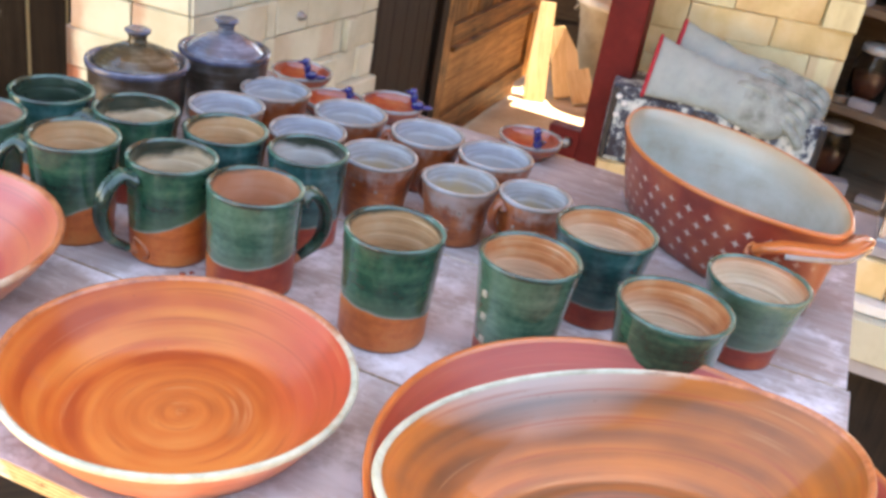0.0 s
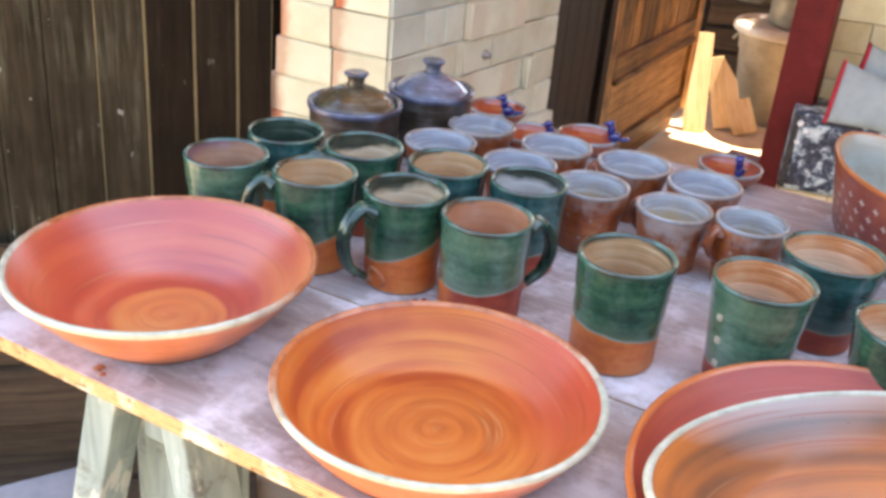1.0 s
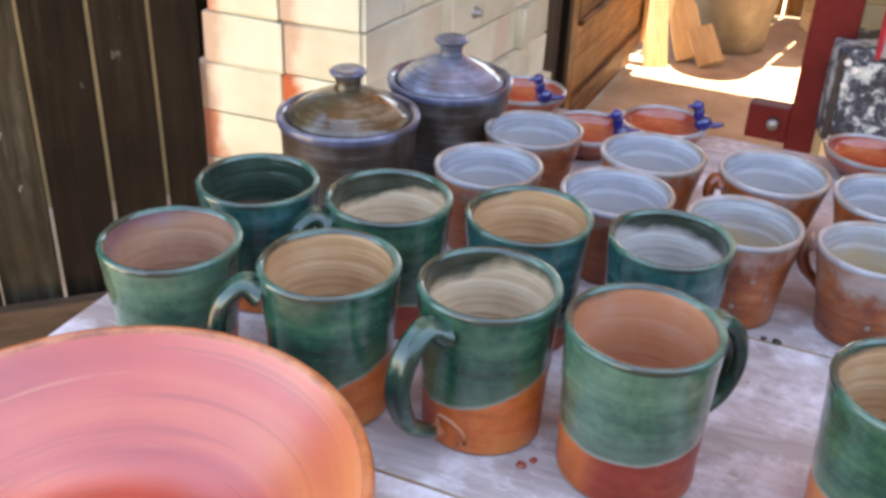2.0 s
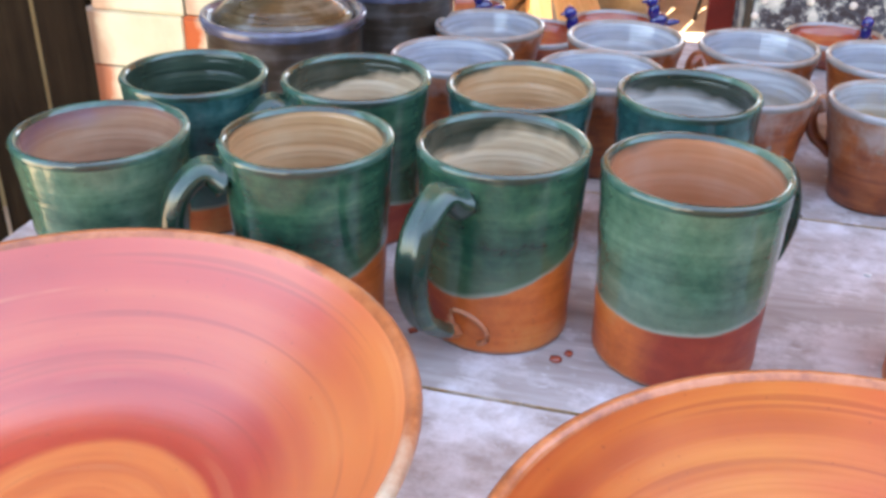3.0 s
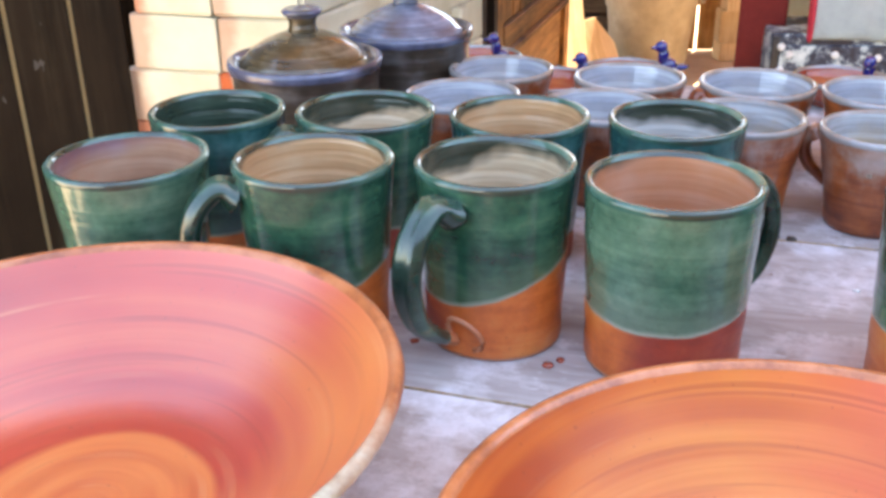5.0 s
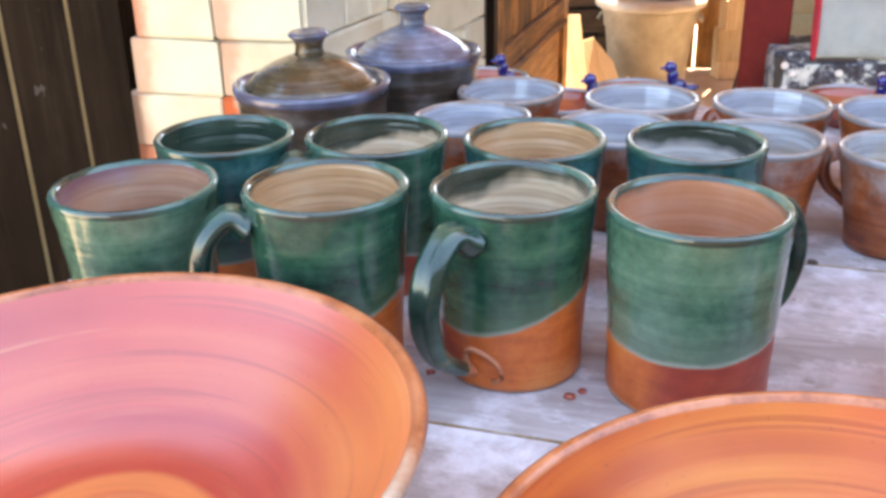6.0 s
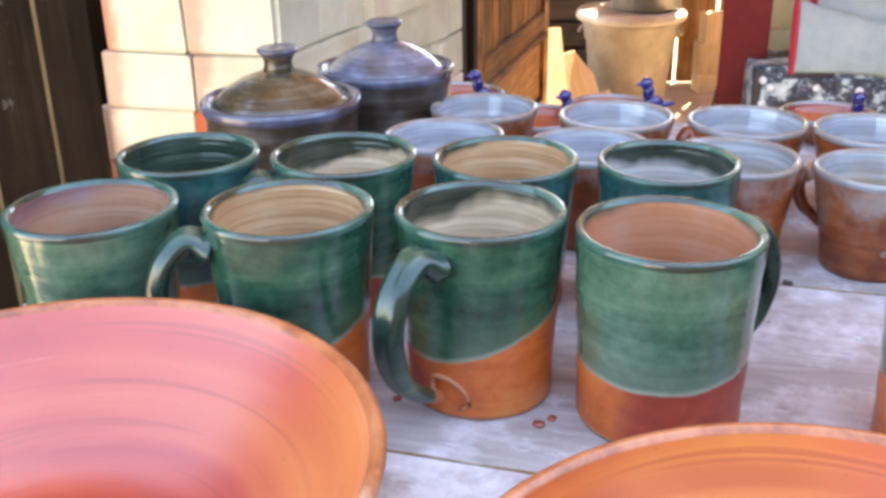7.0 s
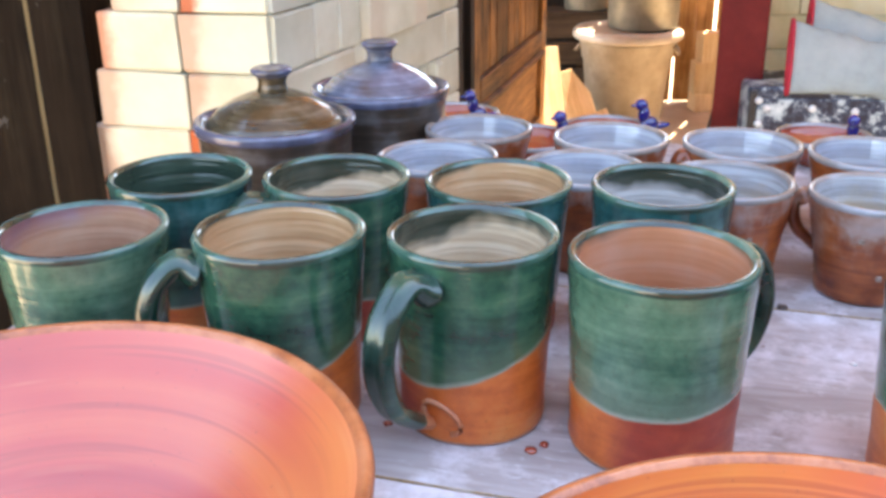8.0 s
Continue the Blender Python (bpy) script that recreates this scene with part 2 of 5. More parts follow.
def puddled(name, stops, pool):
    """Liner glaze with a tan puddle on the floor of the cup."""
    m = glaze(name, stops, 0.13, speck=0.25)
    old = bsdf(m).inputs["Base Color"].links[0].from_socket
    v, x, y, z, r = polar(m)
    cloud = noise_fac(m, v, 32.0, 4, 0.6)
    low = calc(m, "SUBTRACT", 1.0, step(m, calc(m, "ADD", z, calc(m, "MULTIPLY", calc(m, "SUBTRACT", cloud, 0.5), 0.05)), 0.046, 0.066))
    ring = rings(m, calc(m, "MULTIPLY", r, 0.6), z, x, y, 210.0, 0.6, 2.0)
    c = mix(m, calc(m, "MULTIPLY", step(m, ring, 0.52, 0.62), 0.6), old, (0.5, 0.52, 0.54))
    c = mix(m, calc(m, "MULTIPLY", step(m, calc(m, "SUBTRACT", 1.0, ring), 0.52, 0.64), 0.5), c, (0.2, 0.19, 0.19))
    paint(m, mix(m, calc(m, "MULTIPLY", low, 0.75), c, pool))
    return m


M["in_grey"] = puddled("blue grey liner glaze", [(0.34, (0.2, 0.205, 0.225)), (0.5, (0.31, 0.325, 0.365)), (0.66, (0.42, 0.435, 0.48))], (0.36, 0.33, 0.3))
M["in_amber"] = puddled("amber grey liner glaze", [(0.34, (0.24, 0.22, 0.2)), (0.5, (0.34, 0.34, 0.34)), (0.66, (0.42, 0.435, 0.46))], (0.44, 0.3, 0.13))
ASH = [(0.38, (0.26, 0.12, 0.07)), (0.5, (0.34, 0.23, 0.175)), (0.64, (0.42, 0.36, 0.33))]
M["salt"] = salted("salt fired brown clay", SALT, ASH, 0.08)
M["salt_pale"] = salted("salt fired grey pink clay", SALT, ASH, 0.044)
M["lip_grey"] = glaze("blue grey lip glaze", [(0.34, (0.22, 0.1, 0.045)), (0.46, (0.24, 0.19, 0.155)), (0.6, (0.31, 0.305, 0.31)), (0.75, (0.42, 0.43, 0.45))], 0.2, fr=20)
M["lip_green"] = glaze("green lip glaze", [(0.36, (0.018, 0.02, 0.013)), (0.44, (0.026, 0.045, 0.032)), (0.5, (0.025, 0.085, 0.062)), (0.66, (0.12, 0.2, 0.15))], 0.12, fr=20)
M["handle_green"] = glaze("green handle glaze", [(0.32, (0.004, 0.012, 0.009)), (0.47, (0.009, 0.036, 0.024)), (0.6, (0.035, 0.085, 0.055)), (0.7, (0.16, 0.15, 0.07))], 0.24, fr=40, coat=0.4)
bsdf(M["handle_green"]).inputs["Coat Roughness"].default_value = 0.16
M["jar_pot"] = glaze("iron brown jar glaze", [(0.38, (0.02, 0.013, 0.008)), (0.5, (0.055, 0.038, 0.026)), (0.62, (0.14, 0.125, 0.115))], 0.35, fr=90)
M["jar_lip"] = glaze("slate blue jar lip", [(0.36, (0.035, 0.027, 0.023)), (0.5, (0.085, 0.088, 0.135)), (0.64, (0.2, 0.215, 0.29))], 0.25, fr=60)
M["lid_brown"] = glaze("olive brown lid glaze", [(0.36, (0.028, 0.02, 0.01)), (0.5, (0.075, 0.052, 0.026)), (0.62, (0.19, 0.16, 0.11))], 0.2, fr=420, ridge=0.8)
M["lid_blue"] = glaze("blue grey lid glaze", [(0.36, (0.055, 0.046, 0.042)), (0.5, (0.115, 0.125, 0.165)), (0.62, (0.25, 0.28, 0.36))], 0.2, fr=420, ridge=0.8)
M["stamp_dark"] = glaze("dark pressed dot", [(0.3, (0.12, 0.05, 0.03)), (0.7, (0.4, 0.3, 0.22))], 0.3)
M["cobalt"] = glaze("cobalt blue glaze", [(0.3, (0.004, 0.005, 0.06)), (0.7, (0.012, 0.014, 0.2))], 0.08, speck=0, coat=1.0)
M["dish_red"] = glaze("red orange dish glaze", [(0.3, (0.2, 0.025, 0.015)), (0.5, (0.33, 0.055, 0.025)), (0.7, (0.45, 0.15, 0.06))], 0.2)


def bowl_inside(name, cols, wash, wash_to, wash_at, floor_col=None, floor_r=0.05, fr=42.0, gloss=0.34, soft_coat=0.24, shine=0.8, stray=0.16, coat_ior=1.55, floor_soft=0.003):
    """Brushed rings of slip with a wash of another colour towards one side."""
    m = mat(name, gloss, coat=shine)
    bsdf(m).inputs["Coat IOR"].default_value = coat_ior
    bsdf(m).inputs["Coat Roughness"].default_value = soft_coat
    v, x, y, z, r = polar(m)
    ring = rings(m, r, calc(m, "MULTIPLY", z, 0.5), x, y, fr, 0.9, 2.0)
    ring2 = rings(m, r, z, x, y, fr * 4.0, 0.8, 2.0)
    blot = noise_fac(m, v, 9.0, 3, 0.5)
    f = calc(m, "ADD", calc(m, "MULTIPLY", ring, 0.66), calc(m, "ADD", calc(m, "MULTIPLY", ring2, 0.09), calc(m, "MULTIPLY", blot, 0.25)))
    c = ramp(m, f, cols)
    a = radians(wash_to)
    side = calc(m, "ADD", calc(m, "MULTIPLY", x, math.cos(a)), calc(m, "MULTIPLY", y, math.sin(a)))
    side = calc(m, "ADD", side, calc(m, "MULTIPLY", calc(m, "SUBTRACT", ring, 0.5), stray))
    c = mix(m, calc(m, "MULTIPLY", step(m, side, wash_at, wash_at + 0.07), 0.85), c, wash)
    if floor_col:
        ang = calc(m, "ARCTAN2", y, x)
        coil = calc(m, "SINE", calc(m, "ADD", calc(m, "MULTIPLY", calc(m, "ADD", r, calc(m, "MULTIPLY", blot, 0.02)), 300.0), ang))
        swirl = calc(m, "ADD", calc(m, "MULTIPLY", coil, 0.045), calc(m, "ADD", calc(m, "MULTIPLY", ring2, 0.45), calc(m, "MULTIPLY", blot, 0.55)))
        w = calc(m, "ADD", r, calc(m, "MULTIPLY", calc(m, "SUBTRACT", blot, 0.5), 0.02))
        c = mix(m, calc(m, "SUBTRACT", 1.0, step(m, w, floor_r - floor_soft, floor_r + floor_soft)), c, ramp(m, swirl, floor_col))
    line = calc(m, "MULTIPLY", step(m, ring2, 0.585, 0.62), step(m, blot, 0.42, 0.6))
    c = mix(m, calc(m, "MULTIPLY", line, 0.45), c, (0.26, 0.035, 0.012))
    pale = calc(m, "MULTIPLY", step(m, calc(m, "SUBTRACT", 1.0, ring2), 0.6, 0.64), step(m, calc(m, "SUBTRACT", 1.0, blot), 0.45, 0.6))
    c = mix(m, calc(m, "MULTIPLY", pale, 0.3), c, (0.66, 0.3, 0.12))
    dots = noise_fac(m, v, 260.0, 2, 0.5)
    c = mix(m, calc(m, "MULTIPLY", step(m, dots, 0.72, 0.75), 0.35), c, (0.12, 0.03, 0.015))
    paint(m, c)
    ring3 = rings(m, r, z, x, y, fr * 9.0, 0.8, 2.0)
    bump(m, calc(m, "ADD", ring, calc(m, "MULTIPLY", ring3, 0.12)), 0.6, 0.003)
    return m


M["bowl_red"] = bowl_inside("red slip bowl inside", [(0.38, (0.37, 0.036, 0.018)), (0.5, (0.46, 0.062, 0.028)), (0.62, (0.53, 0.105, 0.038))], (0.62, 0.19, 0.035), -12, 0.035, [(0.34, (0.46, 0.095, 0.027)), (0.5, (0.57, 0.165, 0.045)), (0.68, (0.64, 0.235, 0.07))], 0.058, fr=26.0, soft_coat=0.38, shine=0.85, coat_ior=1.62)
M["bowl_orange"] = bowl_inside("orange slip bowl inside", [(0.42, (0.33, 0.055, 0.012)), (0.49, (0.46, 0.105, 0.02)), (0.57, (0.56, 0.175, 0.036))], (0.5, 0.06, 0.03), 25, 0.06, [(0.34, (0.33, 0.075, 0.016)), (0.5, (0.47, 0.12, 0.024)), (0.66, (0.53, 0.17, 0.04))], 0.062, fr=30.0, gloss=0.45, soft_coat=0.22, shine=0.24, floor_soft=0.014)
bsdf(M["bowl_orange"]).inputs["Specular IOR Level"].default_value = 0.25
M["plat_inside"] = bowl_inside("amber platter inside", [(0.4, (0.16, 0.048, 0.008)), (0.5, (0.32, 0.088, 0.011)), (0.6, (0.5, 0.14, 0.016))], (0.36, 0.5, 0.53), 100, 0.14, [(0.35, (0.13, 0.05, 0.028)), (0.65, (0.24, 0.11, 0.065))], 0.085, fr=26.0, gloss=0.55, soft_coat=0.07, shine=0.26, stray=0.04, coat_ior=1.55)
M["plat_red"] = bowl_inside("salmon platter inside", [(0.32, (0.25, 0.028, 0.015)), (0.5, (0.35, 0.045, 0.022)), (0.66, (0.42, 0.06, 0.026))], (0.5, 0.11, 0.028), 150, 0.18, gloss=0.5, shine=0.18)
M["bowl_out"] = glaze("dusty orange clay bowl outside", [(0.34, (0.32, 0.09, 0.035)), (0.5, (0.45, 0.15, 0.065)), (0.66, (0.5, 0.23, 0.13))], 0.4, coat=0.1)


def worn_rim(name, fy=-3.5, fx=-0.4, lo=0.45, hi=0.75):
    """Pale glaze along one stretch of the rim, worn to orange clay elsewhere."""
    m = mat(name, 0.3, coat=0.3)
    v, x, y, z, r = polar(m)
    n1 = noise_fac(m, v, 42.0, 5, 0.7)
    f = calc(m, "ADD", calc(m, "ADD", calc(m, "MULTIPLY", y, fy), calc(m, "MULTIPLY", x, fx)), calc(m, "ADD", calc(m, "MULTIPLY", n1, 0.4), 0.3))
    paint(m, mix(m, step(m, f, lo, hi), ramp(m, n1, [(0.36, (0.27, 0.075, 0.027)), (0.5, (0.42, 0.13, 0.045)), (0.62, (0.48, 0.17, 0.07))]), ramp(m, n1, [(0.3, (0.3, 0.3, 0.21)), (0.6, (0.47, 0.48, 0.37))])))
    return m


M["rim_worn"] = worn_rim("worn orange rim with pale glaze", -3.5, 0.5)
M["rim_dish"] = worn_rim("pale glaze rim, orange at the far side", -3.5, 1.6, 0.36, 0.62)
M["rim_half"] = worn_rim("celadon rim worn to amber at one end", 0.6, -5.0, 0.1, 0.4)
M["rim_orange"] = glaze("burnt orange rim", [(0.3, (0.4, 0.09, 0.02)), (0.7, (0.58, 0.16, 0.04))], 0.3, fr=30)


def table_wood(name, chalk):
    m = mat(name, 0.7, spec=0.3)
    v = coords(m, (2.4, 15, 15))
    g = noise_fac(m, v, 3.0, 8, 0.65, 1.5)
    w = coords(m)
    blot = noise_fac(m, w, 5.0, 6, 0.6)
    white = noise_fac(m, w, 11.0, 8, 0.7)
    c = ramp(m, g, [(0.25, (0.25, 0.195, 0.17)), (0.48, (0.38, 0.325, 0.305)), (0.72, (0.5, 0.45, 0.44))])
    c = mix(m, calc(m, "MULTIPLY", step(m, blot, 0.5, 0.66), 0.5), c, (0.36, 0.27, 0.23))
    c = mix(m, calc(m, "MULTIPLY", step(m, white, 0.56 - chalk, 0.64 - chalk * 0.4), 0.65 + chalk), c, (0.74, 0.71, 0.74))
    streak = noise_fac(m, coords(m, (2.0, 9, 9)), 1.6, 4, 0.55)
    c = mix(m, calc(m, "MULTIPLY", step(m, streak, 0.52, 0.66), 0.55), c, (0.3, 0.2, 0.155))
    scratch = noise_fac(m, coords(m, (16, 50, 20)), 1.5, 4, 0.55, 2.5)
    c = mix(m, calc(m, "MULTIPLY", step(m, scratch, 0.62, 0.7), 0.35), c, (0.76, 0.74, 0.77))
    spots = noise_fac(m, w, 38.0, 3, 0.6)
    c = mix(m, calc(m, "MULTIPLY", step(m, spots, 0.73, 0.76), 0.8), c, (0.16, 0.06, 0.04))
    paint(m, c)
    bump(m, g, 0.3, 0.001)
    return m


# whiter towards the front: more chalk, and stronger light put into the colour
M["table"] = table_wood("chalky weathered plywood", 0.03)
M["table_mid"] = table_wood("chalk dusted plywood", 0.085)
M["table_front"] = table_wood("whitened plywood", 0.11)


def ply_edge():
    m = mat("raw plywood edge", 0.75, spec=0.2)
    v = coords(m)
    x, y, z = split(m, v)
    n1 = noise_fac(m, coords(m, (60, 60, 300)), 1.0, 5, 0.65)
    ply = calc(m, "FRACT", calc(m, "ADD", calc(m, "MULTIPLY", z, 278.0), calc(m, "MULTIPLY", n1, 0.3)))
    c = mix(m, step(m, ply, 0.4, 0.6), (0.4, 0.24, 0.1), (0.6, 0.42, 0.22))
    c = mix(m, calc(m, "MULTIPLY", step(m, n1, 0.5, 0.75), 0.7), c, (0.2, 0.11, 0.045))
    blot = noise_fac(m, v, 14.0, 4, 0.6)
    c = mix(m, calc(m, "MULTIPLY", step(m, blot, 0.5, 0.58), 0.75), c, (0.76, 0.68, 0.55))
    chip = noise_fac(m, coords(m, (1, 1, 2.5)), 55.0, 5, 0.65)
    c = mix(m, calc(m, "MULTIPLY", step(m, chip, 0.58, 0.64), 0.85), c, (0.12, 0.07, 0.03))
    paint(m, c)
    bump(m, n1, 0.5, 0.002)
    return m


M["ply_edge"] = ply_edge()
M["fence"] = wood("dark stained fence board", (0.011, 0.0085, 0.005), (0.054, 0.041, 0.025), "Z", 0.9)
bsdf(M["fence"]).inputs["Specular IOR Level"].default_value = 0.08


def weather(m, streak_col=(0.11, 0.102, 0.068), amount=0.7, fleck_amount=0.7):
    """Grey green streaks and a few flecks of old paint on dark boards."""
    old = bsdf(m).inputs["Base Color"].links[0].from_socket
    geo = m.node_tree.nodes.new("ShaderNodeNewGeometry")
    p = node(m, "ShaderNodeMapping", Scale=(75, 75, 4.0))
    link(m, geo.outputs["Position"], p.inputs["Vector"])
    streak = noise_fac(m, p.outputs[0], 1.0, 6, 0.65)
    patch = noise_fac(m, geo.outputs["Position"], 5.0, 4, 0.6)
    c = mix(m, calc(m, "MULTIPLY", calc(m, "MULTIPLY", step(m, streak, 0.48, 0.66), step(m, patch, 0.42, 0.62)), amount), old, streak_col)
    q = node(m, "ShaderNodeMapping", Scale=(46, 46, 26))
    link(m, geo.outputs["Position"], q.inputs["Vector"])
    fleck = noise_fac(m, q.outputs[0], 1.0, 3, 0.6)
    c = mix(m, calc(m, "MULTIPLY", step(m, calc(m, "ADD", fleck, calc(m, "MULTIPLY", calc(m, "SUBTRACT", patch, 0.5), 0.25)), 0.7, 0.73), fleck_amount), c, (0.34, 0.33, 0.3))
    paint(m, c)


weather(M["fence"])
# darker version of the fence board, for the boards nearest the kiln
M["fence_dark"] = wood("darker fence board", (0.004, 0.0026, 0.0015), (0.022, 0.014, 0.008), "Z", 0.9)
bsdf(M["fence_dark"]).inputs["Specular IOR Level"].default_value = 0.1
weather(M["fence_dark"], (0.045, 0.034, 0.02), 0.4, 0.12)
M["fence_back"] = wood("tan gap light board", (0.16, 0.13, 0.07), (0.34, 0.28, 0.16), "Z", 0.85)
M["rack_wood"] = wood("dusty brown rack board", (0.13, 0.09, 0.06), (0.3, 0.22, 0.15), "X", 0.85)
M["post_dark"] = wood("blackened post", (0.008, 0.0055, 0.004), (0.032, 0.021, 0.014), "Z", 0.85)
M["gate"] = wood("brown varnished gate wood", (0.02, 0.008, 0.003), (0.38, 0.185, 0.062), "Z", 0.5, random_tone=0.9, spread=0.1)
M["gate_h"] = wood("brown varnished gate rail", (0.03, 0.012, 0.005), (0.34, 0.16, 0.055), "X", 0.5, spread=0.11)
M["post_h"] = wood("old dark plank", (0.03, 0.019, 0.011), (0.125, 0.08, 0.048), "X", 0.85)
M["raw"] = wood("raw pine", (0.46, 0.27, 0.11), (0.8, 0.6, 0.36), "Z", 0.7)
M["slat"] = wood("orange stained slat", (0.2, 0.085, 0.026), (0.6, 0.33, 0.12), "Z", 0.7, spread=0.14)
M["mint"] = wood("mint painted sawhorse timber", (0.15, 0.21, 0.215), (0.32, 0.42, 0.425), "Z", 0.7)


def spattered(m):
    """Drips of white slip and rubbed dirt on painted timber."""
    old = bsdf(m).inputs["Base Color"].links[0].from_socket
    v = coords(m)
    n1 = noise_fac(m, v, 26.0, 6, 0.7)
    n2 = noise_fac(m, coords(m, (1, 1, 0.35)), 34.0, 5, 0.65)
    c = mix(m, calc(m, "MULTIPLY", step(m, n1, 0.54, 0.68), 0.8), old, (0.09, 0.085, 0.07))
    c = mix(m, calc(m, "MULTIPLY", step(m, n2, 0.56, 0.62), 0.75), c, (0.5, 0.53, 0.5))
    paint(m, c)


spattered(M["mint"])


def brick_mat(name, cols, stain, scorch=0.5, one_end=False):
    m = mat(name, 0.9, spec=0.15)
    info = m.node_tree.nodes.new("ShaderNodeObjectInfo")
    v = coords(m)
    add = m.node_tree.nodes.new("ShaderNodeVectorMath")
    add.operation = "ADD"
    link(m, v, add.inputs[0])
    link(m, info.outputs["Random"], add.inputs[1])
    n1 = noise_fac(m, add.outputs[0], 9.0, 5, 0.6)
    n2 = noise_fac(m, add.outputs[0], 150.0, 3, 0.6)
    c = ramp(m, n1, cols)
    x, y, z = split(m, v)
    ex = calc(m, "ADD", x if one_end else calc(m, "ABSOLUTE", x), calc(m, "MULTIPLY", calc(m, "SUBTRACT", noise_fac(m, add.outputs[0], 22.0, 4), 0.5), 0.05))
    f = calc(m, "MULTIPLY", step(m, ex, *((0.026, 0.046) if one_end else (0.038, 0.06))), calc(m, "MULTIPLY", calc(m, "ADD", calc(m, "POWER", info.outputs["Random"], 2.0), max(0.0, scorch - 1.0)), min(scorch, 0.9)))
    c = mix(m, f, c, stain)
    n = m.node_tree.nodes.new("ShaderNodeVectorMath")
    n.operation = "SCALE"
    link(m, c, n.inputs[0])
    link(m, calc(m, "ADD", calc(m, "MULTIPLY", info.outputs["Random"], 0.18), 0.86), n.inputs["Scale"])
    paint(m, n.outputs[0])
    bump(m, calc(m, "ADD", n1, n2), 0.25, 0.0015)
    return m


M["brick"] = brick_mat("cream firebrick", [(0.3, (0.49, 0.47, 0.34)), (0.5, (0.6, 0.59, 0.46)), (0.7, (0.67, 0.66, 0.53))], (0.42, 0.19, 0.09))
M["brick_front"] = brick_mat("scorched cream firebrick", [(0.3, (0.5, 0.45, 0.31)), (0.5, (0.575, 0.54, 0.39)), (0.7, (0.62, 0.595, 0.45))], (0.4, 0.095, 0.035), 1.5, True)
M["brick_tan"] = brick_mat("buff firebrick", [(0.3, (0.6, 0.43, 0.2)), (0.5, (0.74, 0.56, 0.29)), (0.7, (0.8, 0.66, 0.41))], (0.5, 0.24, 0.14))
M["brick_warm"] = brick_mat("pale yellow firebrick", [(0.3, (0.64, 0.54, 0.31)), (0.5, (0.76, 0.67, 0.4)), (0.7, (0.81, 0.735, 0.48))], (0.55, 0.3, 0.16))
M["mortar"] = mat("sooty kiln core", 0.95)
bsdf(M["mortar"]).inputs["Base Color"].default_value = (0.5, 0.38, 0.24, 1)


def plain(name, cols, rough, metal=0.0, scale=20.0, bump_s=0.2, coat=0.0):
    m = mat(name, rough, metal, coat=coat)
    v = coords(m)
    n1 = noise_fac(m, v, scale, 6, 0.65)
    paint(m, ramp(m, n1, cols))
    bump(m, noise_fac(m, v, scale * 6, 4), bump_s, 0.001)
    return m


M["red_steel"] = plain("oxide red painted steel", [(0.3, (0.095, 0.006, 0.006)), (0.6, (0.14, 0.01, 0.009)), (0.8, (0.17, 0.022, 0.018))], 0.55)
bsdf(M["red_steel"]).inputs["Specular IOR Level"].default_value = 0.2
M["ground"] = plain("packed dirt floor", [(0.3, (0.28, 0.2, 0.13)), (0.5, (0.41, 0.31, 0.21)), (0.7, (0.51, 0.41, 0.3))], 0.95, scale=3.0, bump_s=0.6)
M["bin"] = plain("dusty translucent grey bin", [(0.3, (0.22, 0.175, 0.12)), (0.55, (0.34, 0.28, 0.2)), (0.75, (0.46, 0.4, 0.32))], 0.45, scale=8.0)
M["bin_lid"] = plain("cream bin lid", [(0.3, (0.38, 0.31, 0.23)), (0.7, (0.55, 0.48, 0.38))], 0.45, scale=8.0)
M["zinc"] = plain("dull galvanised tub", [(0.3, (0.16, 0.145, 0.11)), (0.7, (0.32, 0.3, 0.24))], 0.45, 0.5, 9.0)
M["suede"] = plain("grey green suede", [(0.3, (0.24, 0.285, 0.27)), (0.5, (0.31, 0.36, 0.345)), (0.75, (0.37, 0.42, 0.4))], 0.9, scale=14.0, bump_s=0.5)
M["suede_dirt"] = plain("creased pale suede", [(0.3, (0.16, 0.18, 0.155)), (0.5, (0.28, 0.315, 0.29)), (0.7, (0.38, 0.42, 0.39))], 0.9, scale=30.0, bump_s=0.8)
M["piping"] = plain("red cloth binding", [(0.3, (0.38, 0.015, 0.03)), (0.7, (0.55, 0.03, 0.05))], 0.8, scale=60.0)
M["black"] = plain("scuffed black metal", [(0.3, (0.008, 0.008, 0.01)), (0.7, (0.03, 0.03, 0.035))], 0.4, scale=30.0)
M["steel"] = plain("dull steel", [(0.3, (0.2, 0.2, 0.21)), (0.7, (0.4, 0.4, 0.41))], 0.4, 0.8, 25.0)
M["slab"] = plain("lilac grey kiln shelf", [(0.3, (0.3, 0.28, 0.29)), (0.7, (0.48, 0.46, 0.47))], 0.9, scale=8.0)
M["white_cap"] = plain("chalky white plastic", [(0.3, (0.6, 0.6, 0.58)), (0.7, (0.78, 0.78, 0.76))], 0.5, scale=20.0)


